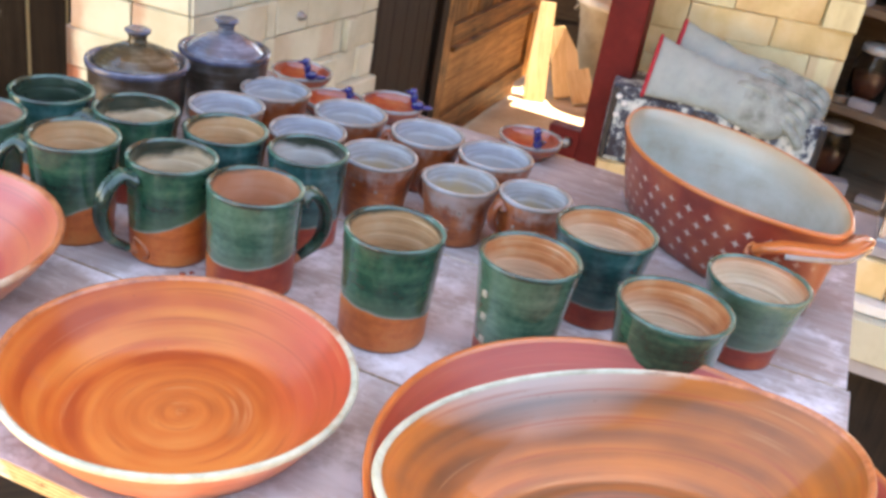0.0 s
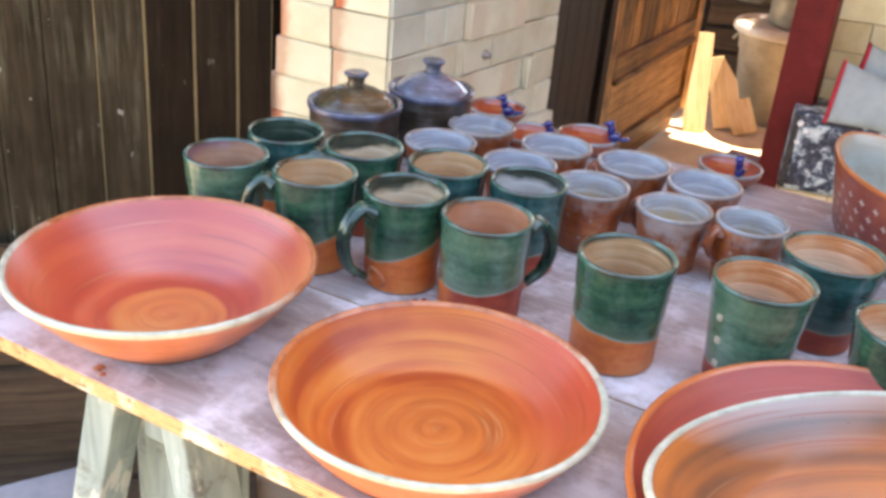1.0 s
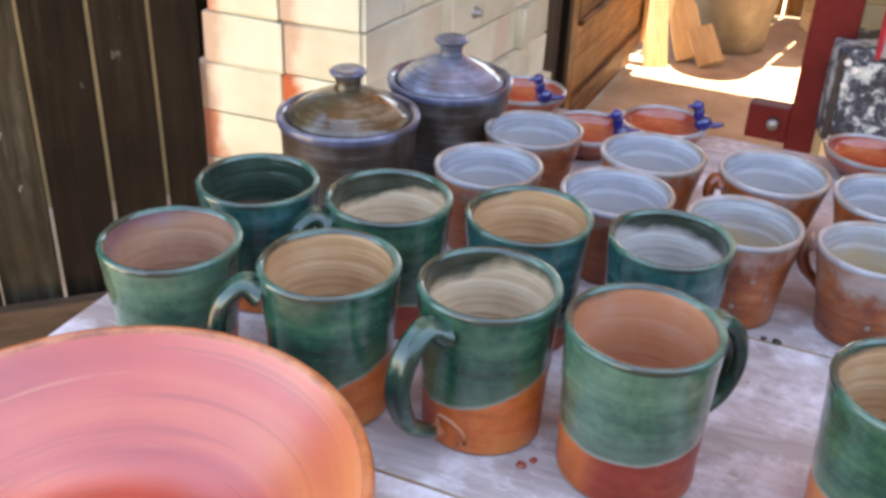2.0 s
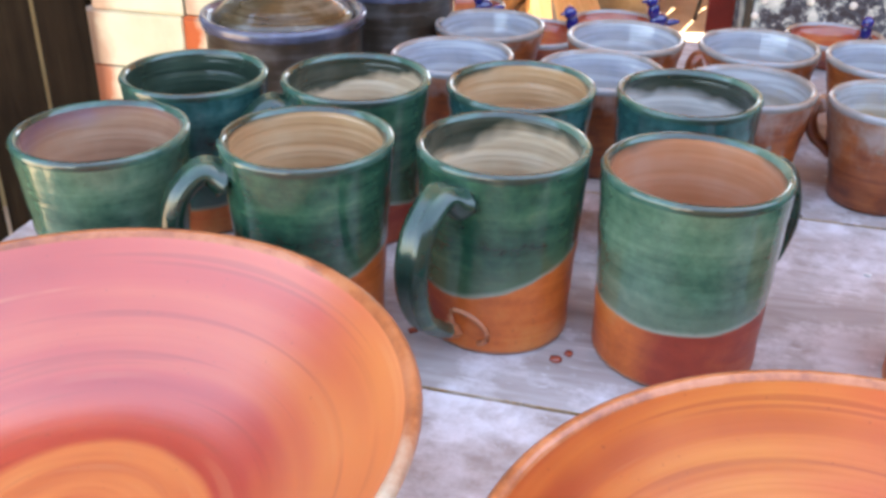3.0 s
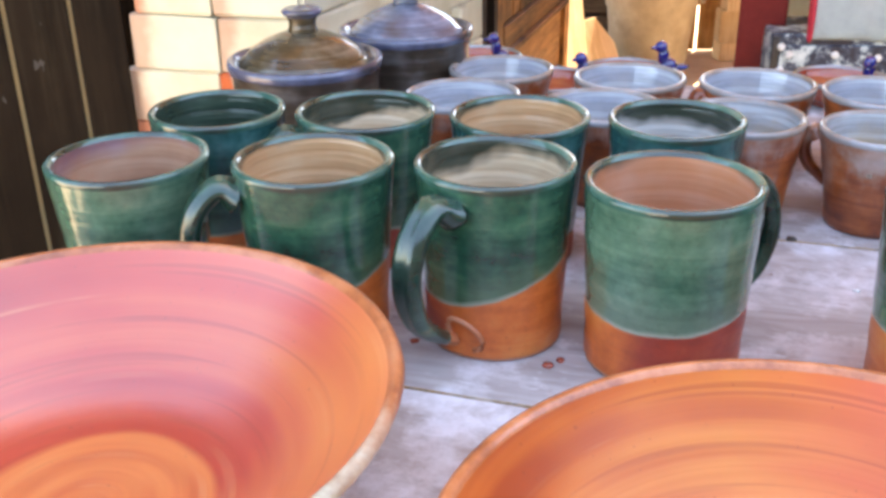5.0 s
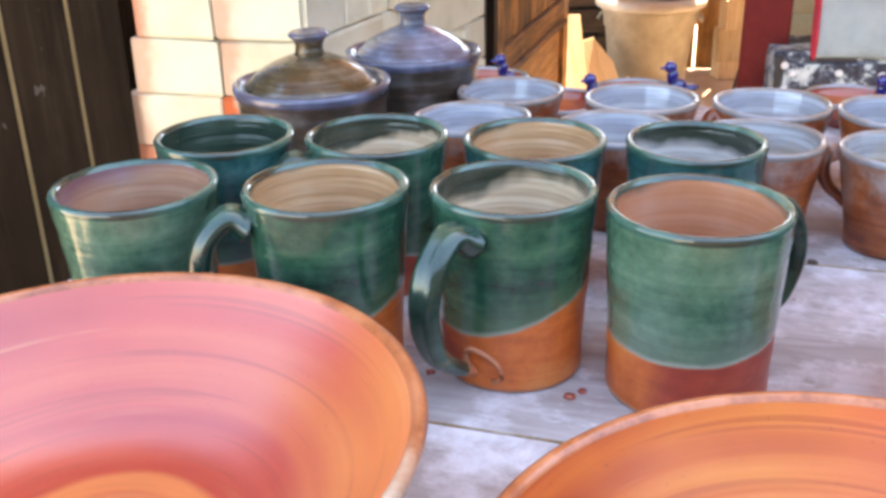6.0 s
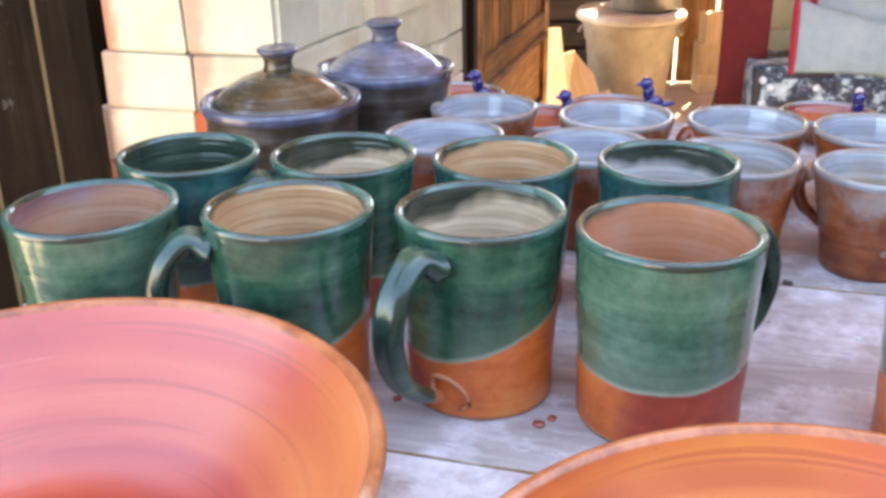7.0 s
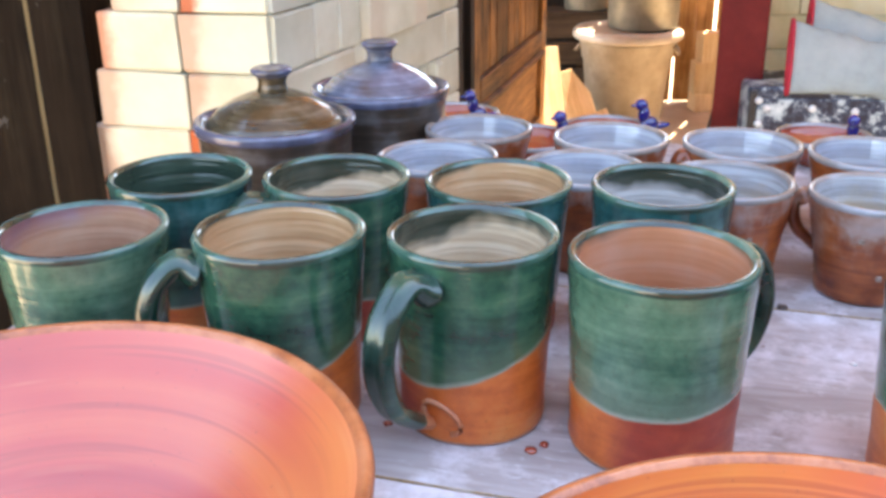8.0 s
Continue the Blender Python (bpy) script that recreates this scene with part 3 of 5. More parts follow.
def spatter_mat():
    m = mat("paint spattered black panel", 0.45)
    v = coords(m)
    big = noise_fac(m, v, 9.0, 8, 0.72, 0.6)
    fine = noise_fac(m, v, 45.0, 6, 0.75)
    f = calc(m, "ADD", calc(m, "MULTIPLY", big, 0.6), calc(m, "MULTIPLY", fine, 0.4))
    c = ramp(m, f, [(0.45, (0.01, 0.014, 0.03)), (0.5, (0.05, 0.07, 0.11)), (0.53, (0.4, 0.47, 0.48)), (0.62, (0.7, 0.73, 0.7)), (0.7, (0.45, 0.36, 0.28))])
    paint(m, c)
    bump(m, f, 0.4, 0.003)
    return m


M["spatter"] = spatter_mat()


def dotted_mat():
    """Dark red clay with rows of small pale four-petal stamps, by the outline's own coordinates."""
    m = mat("red clay with pale stamped dots", 0.35, coat=0.3)
    uv = node(m, "ShaderNodeTexCoord").outputs["UV"]
    u, v, w = split(m, uv)
    row = calc(m, "FLOOR", v)
    uu = calc(m, "ADD", u, calc(m, "MULTIPLY", row, 0.5))
    fu = calc(m, "ABSOLUTE", calc(m, "SUBTRACT", calc(m, "FRACT", uu), 0.5))
    fv = calc(m, "ABSOLUTE", calc(m, "SUBTRACT", calc(m, "FRACT", v), 0.5))
    d = calc(m, "ADD", calc(m, "SQRT", fu), calc(m, "SQRT", calc(m, "MULTIPLY", fv, 0.75)))
    ob = coords(m)
    n1 = noise_fac(m, ob, 16.0, 5)
    base = ramp(m, n1, [(0.3, (0.16, 0.021, 0.014)), (0.5, (0.25, 0.036, 0.02)), (0.7, (0.36, 0.08, 0.035))])
    ox, oy, oz = split(m, ob)
    near = step(m, calc(m, "ADD", ox, calc(m, "MULTIPLY", calc(m, "SUBTRACT", n1, 0.5), 0.08)), 0.145, 0.19)
    base = mix(m, calc(m, "MULTIPLY", near, 0.8), base, (0.37, 0.1, 0.033))
    dot = calc(m, "SUBTRACT", 1.0, step(m, calc(m, "ADD", d, calc(m, "MULTIPLY", n1, 0.1)), 0.56, 0.68))
    inside = calc(m, "MULTIPLY", step(m, v, 0.0, 0.02), calc(m, "SUBTRACT", 1.0, step(m, v, 5.0, 5.02)))
    dot = calc(m, "MULTIPLY", dot, calc(m, "SUBTRACT", 1.0, near))
    paint(m, mix(m, calc(m, "MULTIPLY", calc(m, "MULTIPLY", dot, inside), 0.75), base, (0.6, 0.5, 0.42)))
    bump(m, dot, 0.2, 0.001)
    return m


M["dotted"] = dotted_mat()
M["baker_in"] = glaze("grey baker liner", [(0.3, (0.3, 0.24, 0.15)), (0.43, (0.36, 0.35, 0.28)), (0.58, (0.42, 0.43, 0.37))], 0.35, fr=25, coat=0.4)
bsdf(M["baker_in"]).inputs["Coat Roughness"].default_value = 0.3


def amber_edge(m, line, col):
    """Liner glaze that turns amber towards the rim."""
    old = bsdf(m).inputs["Base Color"].links[0].from_socket
    v = coords(m)
    x, y, z = split(m, v)
    h = calc(m, "ADD", z, calc(m, "MULTIPLY", calc(m, "SUBTRACT", noise_fac(m, v, 12.0, 4, 0.55), 0.5), 0.09))
    paint(m, mix(m, calc(m, "MULTIPLY", step(m, h, line, line + 0.03), 0.6), old, col))


amber_edge(M["baker_in"], 0.085, (0.42, 0.25, 0.11))
glass = mat("clear glass", 0.03)
bsdf(glass).inputs["Transmission Weight"].default_value = 1.0
bsdf(glass).inputs["IOR"].default_value = 1.45
M["glass"] = glass


# ---- building helpers ----
def finish(bm, name, mats, smooth=True, parent=None, at=None, label=""):
    bmesh.ops.recalc_face_normals(bm, faces=bm.faces[:])
    me = bpy.data.meshes.new(name)
    bm.to_mesh(me)
    bm.free()
    for k in (mats if isinstance(mats, (list, tuple)) else [mats]):
        me.materials.append(M[k])
    for p in me.polygons:
        p.use_smooth = smooth
    ob = new(name, me)
    if parent is not None:
        ob.parent = parent
    if at is not None:
        ob.matrix_basis = at
    if label:
        ob["label"] = label
    return ob


def split_rim(bm, zone=2):
    """Takes the faces of one zone out of bm into a mesh of their own."""
    rim = bm.copy()
    bmesh.ops.delete(rim, geom=[f for f in rim.faces if f.material_index != zone], context="FACES")
    bmesh.ops.delete(bm, geom=[f for f in bm.faces if f.material_index == zone], context="FACES")
    for f in rim.faces:
        f.material_index = 0
    return rim


def part(name, bm, material, parent, label="", at=None, smooth=True):
    return finish(bm, name, material, smooth, parent, at, label)


def thing(name, at, label, category, group="", kind=""):
    ob = new(name)
    ob.empty_display_size = 0.05
    ob.matrix_basis = at
    return tagged(ob, label, category, group, kind)


def lathe(profile, seg=56, zones=None, wobble=0.0, seed=0.0, oval=1.0):
    """Turn a profile of (radius, height) about z. zones: a material number for each stretch of the profile."""
    bm = bmesh.new()
    rows = []
    for r, z in profile:
        if r < 1e-6:
            rows.append([bm.verts.new((0, 0, z))])
            continue
        ring = []
        for k in range(seg):
            a = 2 * math.pi * k / seg
            n = 1 + wobble * (math.sin(2 * a + seed) * 0.6 + math.sin(3 * a + 2.3 * seed) * 0.4)
            dz = wobble * 0.35 * r * math.sin(2 * a + 1.7 * seed) if z > 0.02 else 0.0
            ring.append(bm.verts.new((r * n * math.cos(a), r * n * oval * math.sin(a), z + dz)))
        rows.append(ring)
    for i in range(len(rows) - 1):
        a, b = rows[i], rows[i + 1]
        zone = zones[i] if zones else 0
        for k in range(seg):
            k2 = (k + 1) % seg
            if len(a) == 1 and len(b) == 1:
                continue
            if len(a) == 1:
                f = bm.faces.new((a[0], b[k2], b[k]))
            elif len(b) == 1:
                f = bm.faces.new((a[k], a[k2], b[0]))
            else:
                f = bm.faces.new((a[k], a[k2], b[k2], b[k]))
            f.material_index = zone
    return bm


def box(bm, sx, sy, sz, m=Matrix(), bevel=0.0, mat_index=0):
    r = bmesh.ops.create_cube(bm, size=1.0, matrix=m @ Matrix.Diagonal((sx, sy, sz, 1)))
    vs = r["verts"]
    fs = {f for v in vs for f in v.link_faces}
    for f in fs:
        f.material_index = mat_index
    if bevel:
        es = list({e for v in vs for e in v.link_edges})
        bmesh.ops.bevel(bm, geom=es, offset=bevel, segments=2, affect="EDGES", profile=0.6)
    return bm


def boxed(sx, sy, sz, bevel=0.003):
    return box(bmesh.new(), sx, sy, sz, Matrix(), bevel)


def tube(points, radii, seg=10, flat=1.0, up=Vector((0, 0, 1))):
    """A swept strap or rod through points; flat squeezes it along its own normal."""
    bm = bmesh.new()
    pts = [Vector(p) for p in points]
    rows = []
    for i, p in enumerate(pts):
        d = (pts[min(i + 1, len(pts) - 1)] - pts[max(i - 1, 0)]).normalized()
        s = d.cross(up)
        s = s.normalized() if s.length > 1e-4 else Vector((0, 1, 0))
        n = s.cross(d).normalized()
        r = radii[i] if isinstance(radii, (list, tuple)) else radii
        rows.append([bm.verts.new(p + s * (r * math.cos(2 * math.pi * k / seg)) + n * (r * flat * math.sin(2 * math.pi * k / seg))) for k in range(seg)])
    for a, b in zip(rows, rows[1:]):
        for k in range(seg):
            bm.faces.new((a[k], a[(k + 1) % seg], b[(k + 1) % seg], b[k]))
    bm.faces.new(rows[0][::-1])
    bm.faces.new(rows[-1])
    return bm


def curve_points(ctrl, n=18):
    """A smooth line through control points."""
    out = []
    c = [Vector(p) for p in ctrl]
    c = [2 * c[0] - c[1]] + c + [2 * c[-1] - c[-2]]
    for i in range(1, len(c) - 2):
        for k in range(n):
            t = k / n
            a, b, d, e = c[i - 1], c[i], c[i + 1], c[i + 2]
            out.append(0.5 * (2 * b + (d - a) * t + (2 * a - 5 * b + 4 * d - e) * t * t + (3 * b - a - 3 * d + e) * t ** 3))
    out.append(c[-2])
    return out


# ---- the setting ----
TABLE_Z = 0.90
ANG = radians(-19.5)
U = Vector((math.cos(ANG), math.sin(ANG), 0))
V = Vector((-math.sin(ANG), math.cos(ANG), 0))


def on_table(u, v, z=0.0):
    return U * u + V * v + Vector((0, 0, z))


bm = bmesh.new()
bmesh.ops.create_grid(bm, x_segments=60, y_segments=60, size=60)
for v in bm.verts:
    d = v.co.length
    v.co.z = (noise.noise(v.co * 0.35) * 0.04 if d > 8 else 0.0)
tagged(finish(bm, "ground", "ground"), "packed brown dirt floor and yard", "ground", kind="structure")


def table():
    t = thing("work_table", Matrix.Translation((0, 0, 0)), "weathered plywood table top on mint painted sawhorses", "table")
    turn = Matrix.Rotation(ANG, 4, "Z")
    for v0, v1, u0, u1 in ((0.434, 0.699, -0.822, 0.232), (0.701, 0.966, -0.822, 0.232), (0.968, 1.378, -0.822, 0.228)):
        b = bmesh.new()
        box(b, u1 - u0, v1 - v0, 0.018, Matrix(), 0.0015)
        for f in b.faces:
            f.material_index = 0 if f.normal.z > 0.7 else 1
        c = on_table((u0 + u1) / 2, (v0 + v1) / 2, TABLE_Z - 0.009)
        part("board", b, ["table_front" if v0 < 0.5 else "table_mid" if v0 < 0.9 else "table", "ply_edge"], t, "", Matrix.Translation(c) @ turn, smooth=False)
    return t


table()


def sawhorse(u, label):
    t = thing("sawhorse", Matrix.Translation(on_table(u, 0, 0)) @ Matrix.Rotation(ANG, 4, "Z"), label, "sawhorse", "sawhorses under the table")
    top = TABLE_Z - 0.018
    part("beam", boxed(0.04, 0.86, 0.09), "mint", t, at=pose(0, 0.93, top - 0.045), smooth=False)
    for vy in (0.50, 1.34):
        for s in (-1, 1):
            b = bmesh.new()
            a, c = Vector((s * 0.042, vy, top - 0.004)), Vector((s * 0.235, vy + (0.03 if vy > 1 else -0.03), 0.0))
            d = c - a
            m = Matrix.Translation((a + c) / 2) @ d.to_track_quat("Z", "X").to_matrix().to_4x4()
            box(b, 0.034, 0.056, d.length, m, 0.003)
            zc = min(v.co.z for v in b.verts)
            part("leg", b, "mint", t, at=pose(0, 0, -zc if zc < 0 else 0), smooth=False)
        part("gusset", boxed(0.15, 0.012, 0.2), "mint", t, at=pose(0, vy + (0.045 if vy < 1 else -0.045), top - 0.19), smooth=False)
        part("bracket", boxed(0.012, 0.05, 0.12, 0.002), "steel", t, "grey steel sawhorse bracket", pose(0.034, vy + 0.02, top - 0.1, 0, -10, 0), smooth=False)
    return t


sawhorse(-0.59, "mint painted wooden sawhorse holding up the table")
sawhorse(0.08, "mint painted wooden sawhorse in the shade under the table")


# ---- pots ----
def wall_profile(h, rr, rb, thick=0.0042, belly=0.0, foot=0.004):
    """Outside, lip, inside of a thrown cup, with the zone of each stretch: 0 outside, 1 inside, 2 lip."""
    p, zone = [(0, 0.0), (rb - 0.004, 0.0), (rb, 0.0012), (rb + 0.0005, foot)], [0, 0, 0]
    n = 12
    for k in range(1, n + 1):
        t = k / n
        r = rb + (rr - rb) * t ** 1.15 + belly * math.sin(math.pi * t)
        p.append((r + 0.00025 * math.sin(k * 2.4), foot + (h - 0.005 - foot) * t))
        zone.append(0)
    p += [(rr + 0.0006, h - 0.0022), (rr - 0.0006, h - 0.0003), (rr - thick / 2, h), (rr - thick + 0.0006, h - 0.0006), (rr - thick - 0.0003, h - 0.003)]
    zone += [2, 2, 2, 2, 2]
    for k in range(n - 1, 0, -1):
        t = k / n
        r = rb + (rr - rb) * t ** 1.15 + belly * math.sin(math.pi * t) - thick
        p.append((r, 0.009 + (h - 0.012) * t))
        zone.append(1)
    p += [(rb - thick - 0.004, 0.0075), (rb * 0.5, 0.0065), (0, 0.006)]
    zone += [1, 1, 1]
    return p, zone


def handle_mesh(r_top, r_low, z_top, z_low, reach, wide=0.0095, thick=0.0062, bare=1.0):
    """A pulled strap handle: flared at its root, ribbed lengthwise, tapering to its foot; bare: where the clay shows from."""
    drop, lean = z_top - z_low, r_top - r_low
    ctrl = [(r_top + 0.0012, 0, z_top - 0.004), (r_top + reach * 0.36, 0, z_top + 0.0005), (r_top + reach * 0.8 - lean * 0.16, 0, z_top - drop * 0.16), (r_top + reach - lean * 0.45, 0, z_top - drop * 0.45),
            (r_top + reach * 0.82 - lean * 0.76, 0, z_low + drop * 0.24), (r_low + reach * 0.4, 0, z_low + drop * 0.06), (r_low - 0.002, 0, z_low - 0.005)]
    pts = curve_points(ctrl, 8)
    n, seg = len(pts), 20
    bm = bmesh.new()
    rows = []
    for i, p in enumerate(pts):
        d = (pts[min(i + 1, n - 1)] - pts[max(i - 1, 0)]).normalized()
        s = Vector((0, 1, 0))
        nn = s.cross(d).normalized()
        t = i / (n - 1)
        root, foot = max(0.0, 1 - t / 0.2), max(0.0, (t - 0.55) / 0.45)
        w = wide * (1.05 + 0.75 * root ** 2 - 0.5 * foot)
        th = thick * (1.0 + 0.5 * root ** 2 - 0.4 * foot)
        row = []
        for k in range(seg):
            a = 2 * math.pi * k / seg
            rib = 1.0 + 0.2 * math.cos(6 * a) * abs(math.sin(a))
            row.append(bm.verts.new(p + s * (w * math.cos(a)) + nn * (th * rib * math.sin(a))))
        rows.append(row)
    for i, (a, b) in enumerate(zip(rows, rows[1:])):
        for k in range(seg):
            f = bm.faces.new((a[k], a[(k + 1) % seg], b[(k + 1) % seg], b[k]))
            f.material_index = 1 if i / (n - 1) > bare else 0
    bm.faces.new(rows[0][::-1])
    bm.faces.new(rows[-1])
    return bm


def mug(x, y, h, rr, rb, outer, inner, label, handle=None, lip="lip_green", handle_mat="handle_green", reach=0.032, belly=0.0, seed=1.0, low=0.22, group="green glazed mugs", name="mug", category="mug"):
    at = pose(x, y, TABLE_Z, 0, 0, 0)
    p, zone = wall_profile(h, rr, rb, 0.0045, belly)
    bm = lathe(p, 64, zone, 0.012, seed)
    t = thing(name, at, label, category, group)
    rim = split_rim(bm)
    part("body", bm, [outer, inner], t)
    part("rim", rim, lip, t)
    if handle is None:
        return t
    t1, t0 = 0.88, low
    rt = rb + (rr - rb) * t1 ** 1.15
    rl = rb + (rr - rb) * t0 ** 1.15
    part("handle", handle_mesh(rt, rl, h * t1, h * t0, reach, 0.0068 if name == "cup" else 0.0095, 0.0045 if name == "cup" else 0.0062, 2.0 if name == "cup" else 0.88), [handle_mat, "bowl_out"], t, at=pose(0, 0, 0, 0, 0, handle))
    return t


def dip(key, *args):
    M[key] = dipped(key, *args)
    return key


mug(-0.4201, 0.9391, 0.1063, 0.0491, 0.040, dip("green dip over clay a", PALE, ORANGE, 0.030, 0.1, 0), "pool_rose", "pale green glazed mug with mauve tinted rim", None, seed=0.4)
mug(-0.3025, 0.9065, 0.1138, 0.0472, 0.040, dip("green dip over clay b", GREEN, ORANGE, 0.040, 0.38, 20), "pool_tan", "green glazed mug with bare orange base and strap handle", 196, seed=1.1)
mug(-0.1957, 0.8952, 0.1129, 0.0470, 0.041, dip("green dip over clay c", GREEN, REDCLAY, 0.051, 0.4, 30, 0.0, 0.0, ORANGE, -0.03), "pool_cream", "dark green glazed mug, slanted dip line over orange clay", 228, seed=2.0, reach=0.036, low=0.14)
mug(-0.0997, 0.8577, 0.1123, 0.0490, 0.0445, dip("green dip over clay d", PALE, ORANGE, 0.043, 0.14, 50, 0.0, 0.0, REDCLAY, -0.026), "pool_peach", "sage green mug with red brown base and peach inside", 29, seed=2.7)
mug(-0.3827, 1.0446, 0.1042, 0.0483, 0.038, dip("green dip over clay e", TEAL, ORANGE, 0.02, 0.1, 0), "pool_dark", "dark green glazed mug, green inside with a red brown puddle", None, seed=3.3)
mug(-0.2756, 1.0220, 0.1076, 0.0487, 0.040, dip("green dip over clay f", GREEN, REDCLAY, 0.032, 0.2, 200), "pool_cream_b", "green glazed mug with cream pooled glaze inside", 200, seed=4.0)
mug(-0.1685, 1.0119, 0.1043, 0.0486, 0.040, dip("green dip over clay g", TEAL, REDCLAY, 0.03, 0.2, 150), "pool_tan_b", "teal glazed mug with tan inside", None, seed=4.6)
mug(-0.0673, 0.9789, 0.1091, 0.0453, 0.040, dip("green dip over clay h", TEAL, REDCLAY, 0.03, 0.1, 20), "pool_lilac", "dark teal glazed mug with grey cream inside", None, seed=5.3)
TUM = "green dipped tumblers"
mug(0.0470, 0.8045, 0.1170, 0.0494, 0.0435, dip("green dip over clay i", GREEN, ORANGE, 0.041, 0.12, 200), "pool_tan", "tall green tumbler with bare orange brown base", None, seed=6.1, group=TUM, name="tumbler", category="tumbler")
mug(0.1788, 0.7969, 0.1160, 0.0500, 0.0385, dip("green dip over clay j", PALE, REDCLAY, 0.030, 0.15, 20), "pool_amber", "sage green tumbler with pale stamped squares", None, seed=6.9, group=TUM, name="tumbler", category="tumbler")
mug(0.2655, 0.9090, 0.1062, 0.0547, 0.0385, dip("green dip over clay k", TEAL, REDCLAY, 0.034, 0.15, 100), "pool_amber", "dark teal tumbler with amber inside and brown base", None, seed=7.4, group=TUM, name="tumbler", category="tumbler")
mug(0.3225, 0.7830, 0.0960, 0.0566, 0.046, dip("green dip over clay l", GREEN, REDCLAY, 0.016, 0.1, 20), "pool_rust", "wide sage green cup with rusty orange inside edge", None, seed=8.2, group=TUM, name="tumbler", category="tumbler")
mug(0.4265, 0.8770, 0.0920, 0.0545, 0.037, dip("green dip over clay m", PALE, REDCLAY, 0.028, 0.1, 40), "pool_amber", "grey green tumbler with red brown base", None, seed=9.0, group=TUM, name="tumbler", category="tumbler")

MUG_C = [o for o in bpy.data.objects if o.get("label") == "dark green glazed mug, slanted dip line over orange clay"][0]
curl = []
for k in range(15):
    q = radians(-60 + 22 * k)
    az = radians(240) + 0.012 * math.cos(q) / 0.043
    curl.append((0.0418 * math.cos(az), 0.0418 * math.sin(az), 0.017 + 0.008 * math.sin(q) - 0.004 * math.cos(q)))
part("handle_curl", tube(curl, 0.0017, 8), "bowl_out", MUG_C, "orange clay curl pressed on below the handle")


def stamp(owner, r, z, angle, size, material):
    """A small pressed square or dot on a pot's wall."""
    a = radians(angle)
    m = Matrix.Translation((r * math.cos(a), r * math.sin(a), z)) @ Matrix.Rotation(a, 4, "Z")
    return part("stamp", boxed(0.0014, size, size, size * 0.22), material, owner, at=m)


STAMPED = [o for o in bpy.data.objects if o.get("label") == "sage green tumbler with pale stamped squares"][0]
for zz in (0.082, 0.056, 0.03):
    stamp(STAMPED, 0.0385 + 0.0119 * ((zz - 0.004) / 0.093) ** 1.15, zz, 217, 0.0068, "in_cream")

CUP = "brown salt fired cups"
for cx, cy, h, r, rb, inner, outer, hd, seed in (
        (-0.2016, 1.1503, 0.0805, 0.0481, 0.034, "in_grey", "salt", None, 0.3), (-0.1593, 1.2536, 0.0747, 0.0479, 0.033, "in_grey", "salt", None, 1.2),
        (-0.0485, 1.2088, 0.0758, 0.0488, 0.034, "in_grey", "salt", None, 2.2), (-0.0903, 1.1175, 0.0776, 0.0487, 0.034, "in_grey", "salt", None, 3.1),
        (0.0061, 1.0645, 0.0827, 0.0469, 0.036, "in_amber", "salt", None, 4.4), (0.0580, 1.1826, 0.0747, 0.0496, 0.035, "in_grey", "salt", 185, 5.2),
        (0.1483, 1.1385, 0.0768, 0.0487, 0.035, "in_grey", "salt", None, 6.3), (0.1069, 1.0425, 0.0769, 0.0462, 0.034, "in_amber", "salt_pale", 150, 7.1),
        (0.1956, 1.0181, 0.0834, 0.0430, 0.035, "in_amber", "salt", 207, 8.5)):
    c_ = mug(cx, cy, h, r, rb, outer, inner, "brown salt fired cup with blue grey glazed inside" if inner == "in_grey" else "brown salt fired cup with amber grey glazed inside", hd, "lip_grey", outer, 0.013, 0.0, seed, 0.42, CUP, "cup", "cup")
    if inner == "in_amber":
        for zz, aa in ((0.052, 236), (0.024, 258), (0.05, 275), (0.03, 300)):
            stamp(c_, rb + (r - rb) * ((zz - 0.004) / (h - 0.009)) ** 1.15, zz, aa, 0.0042, "stamp_dark")


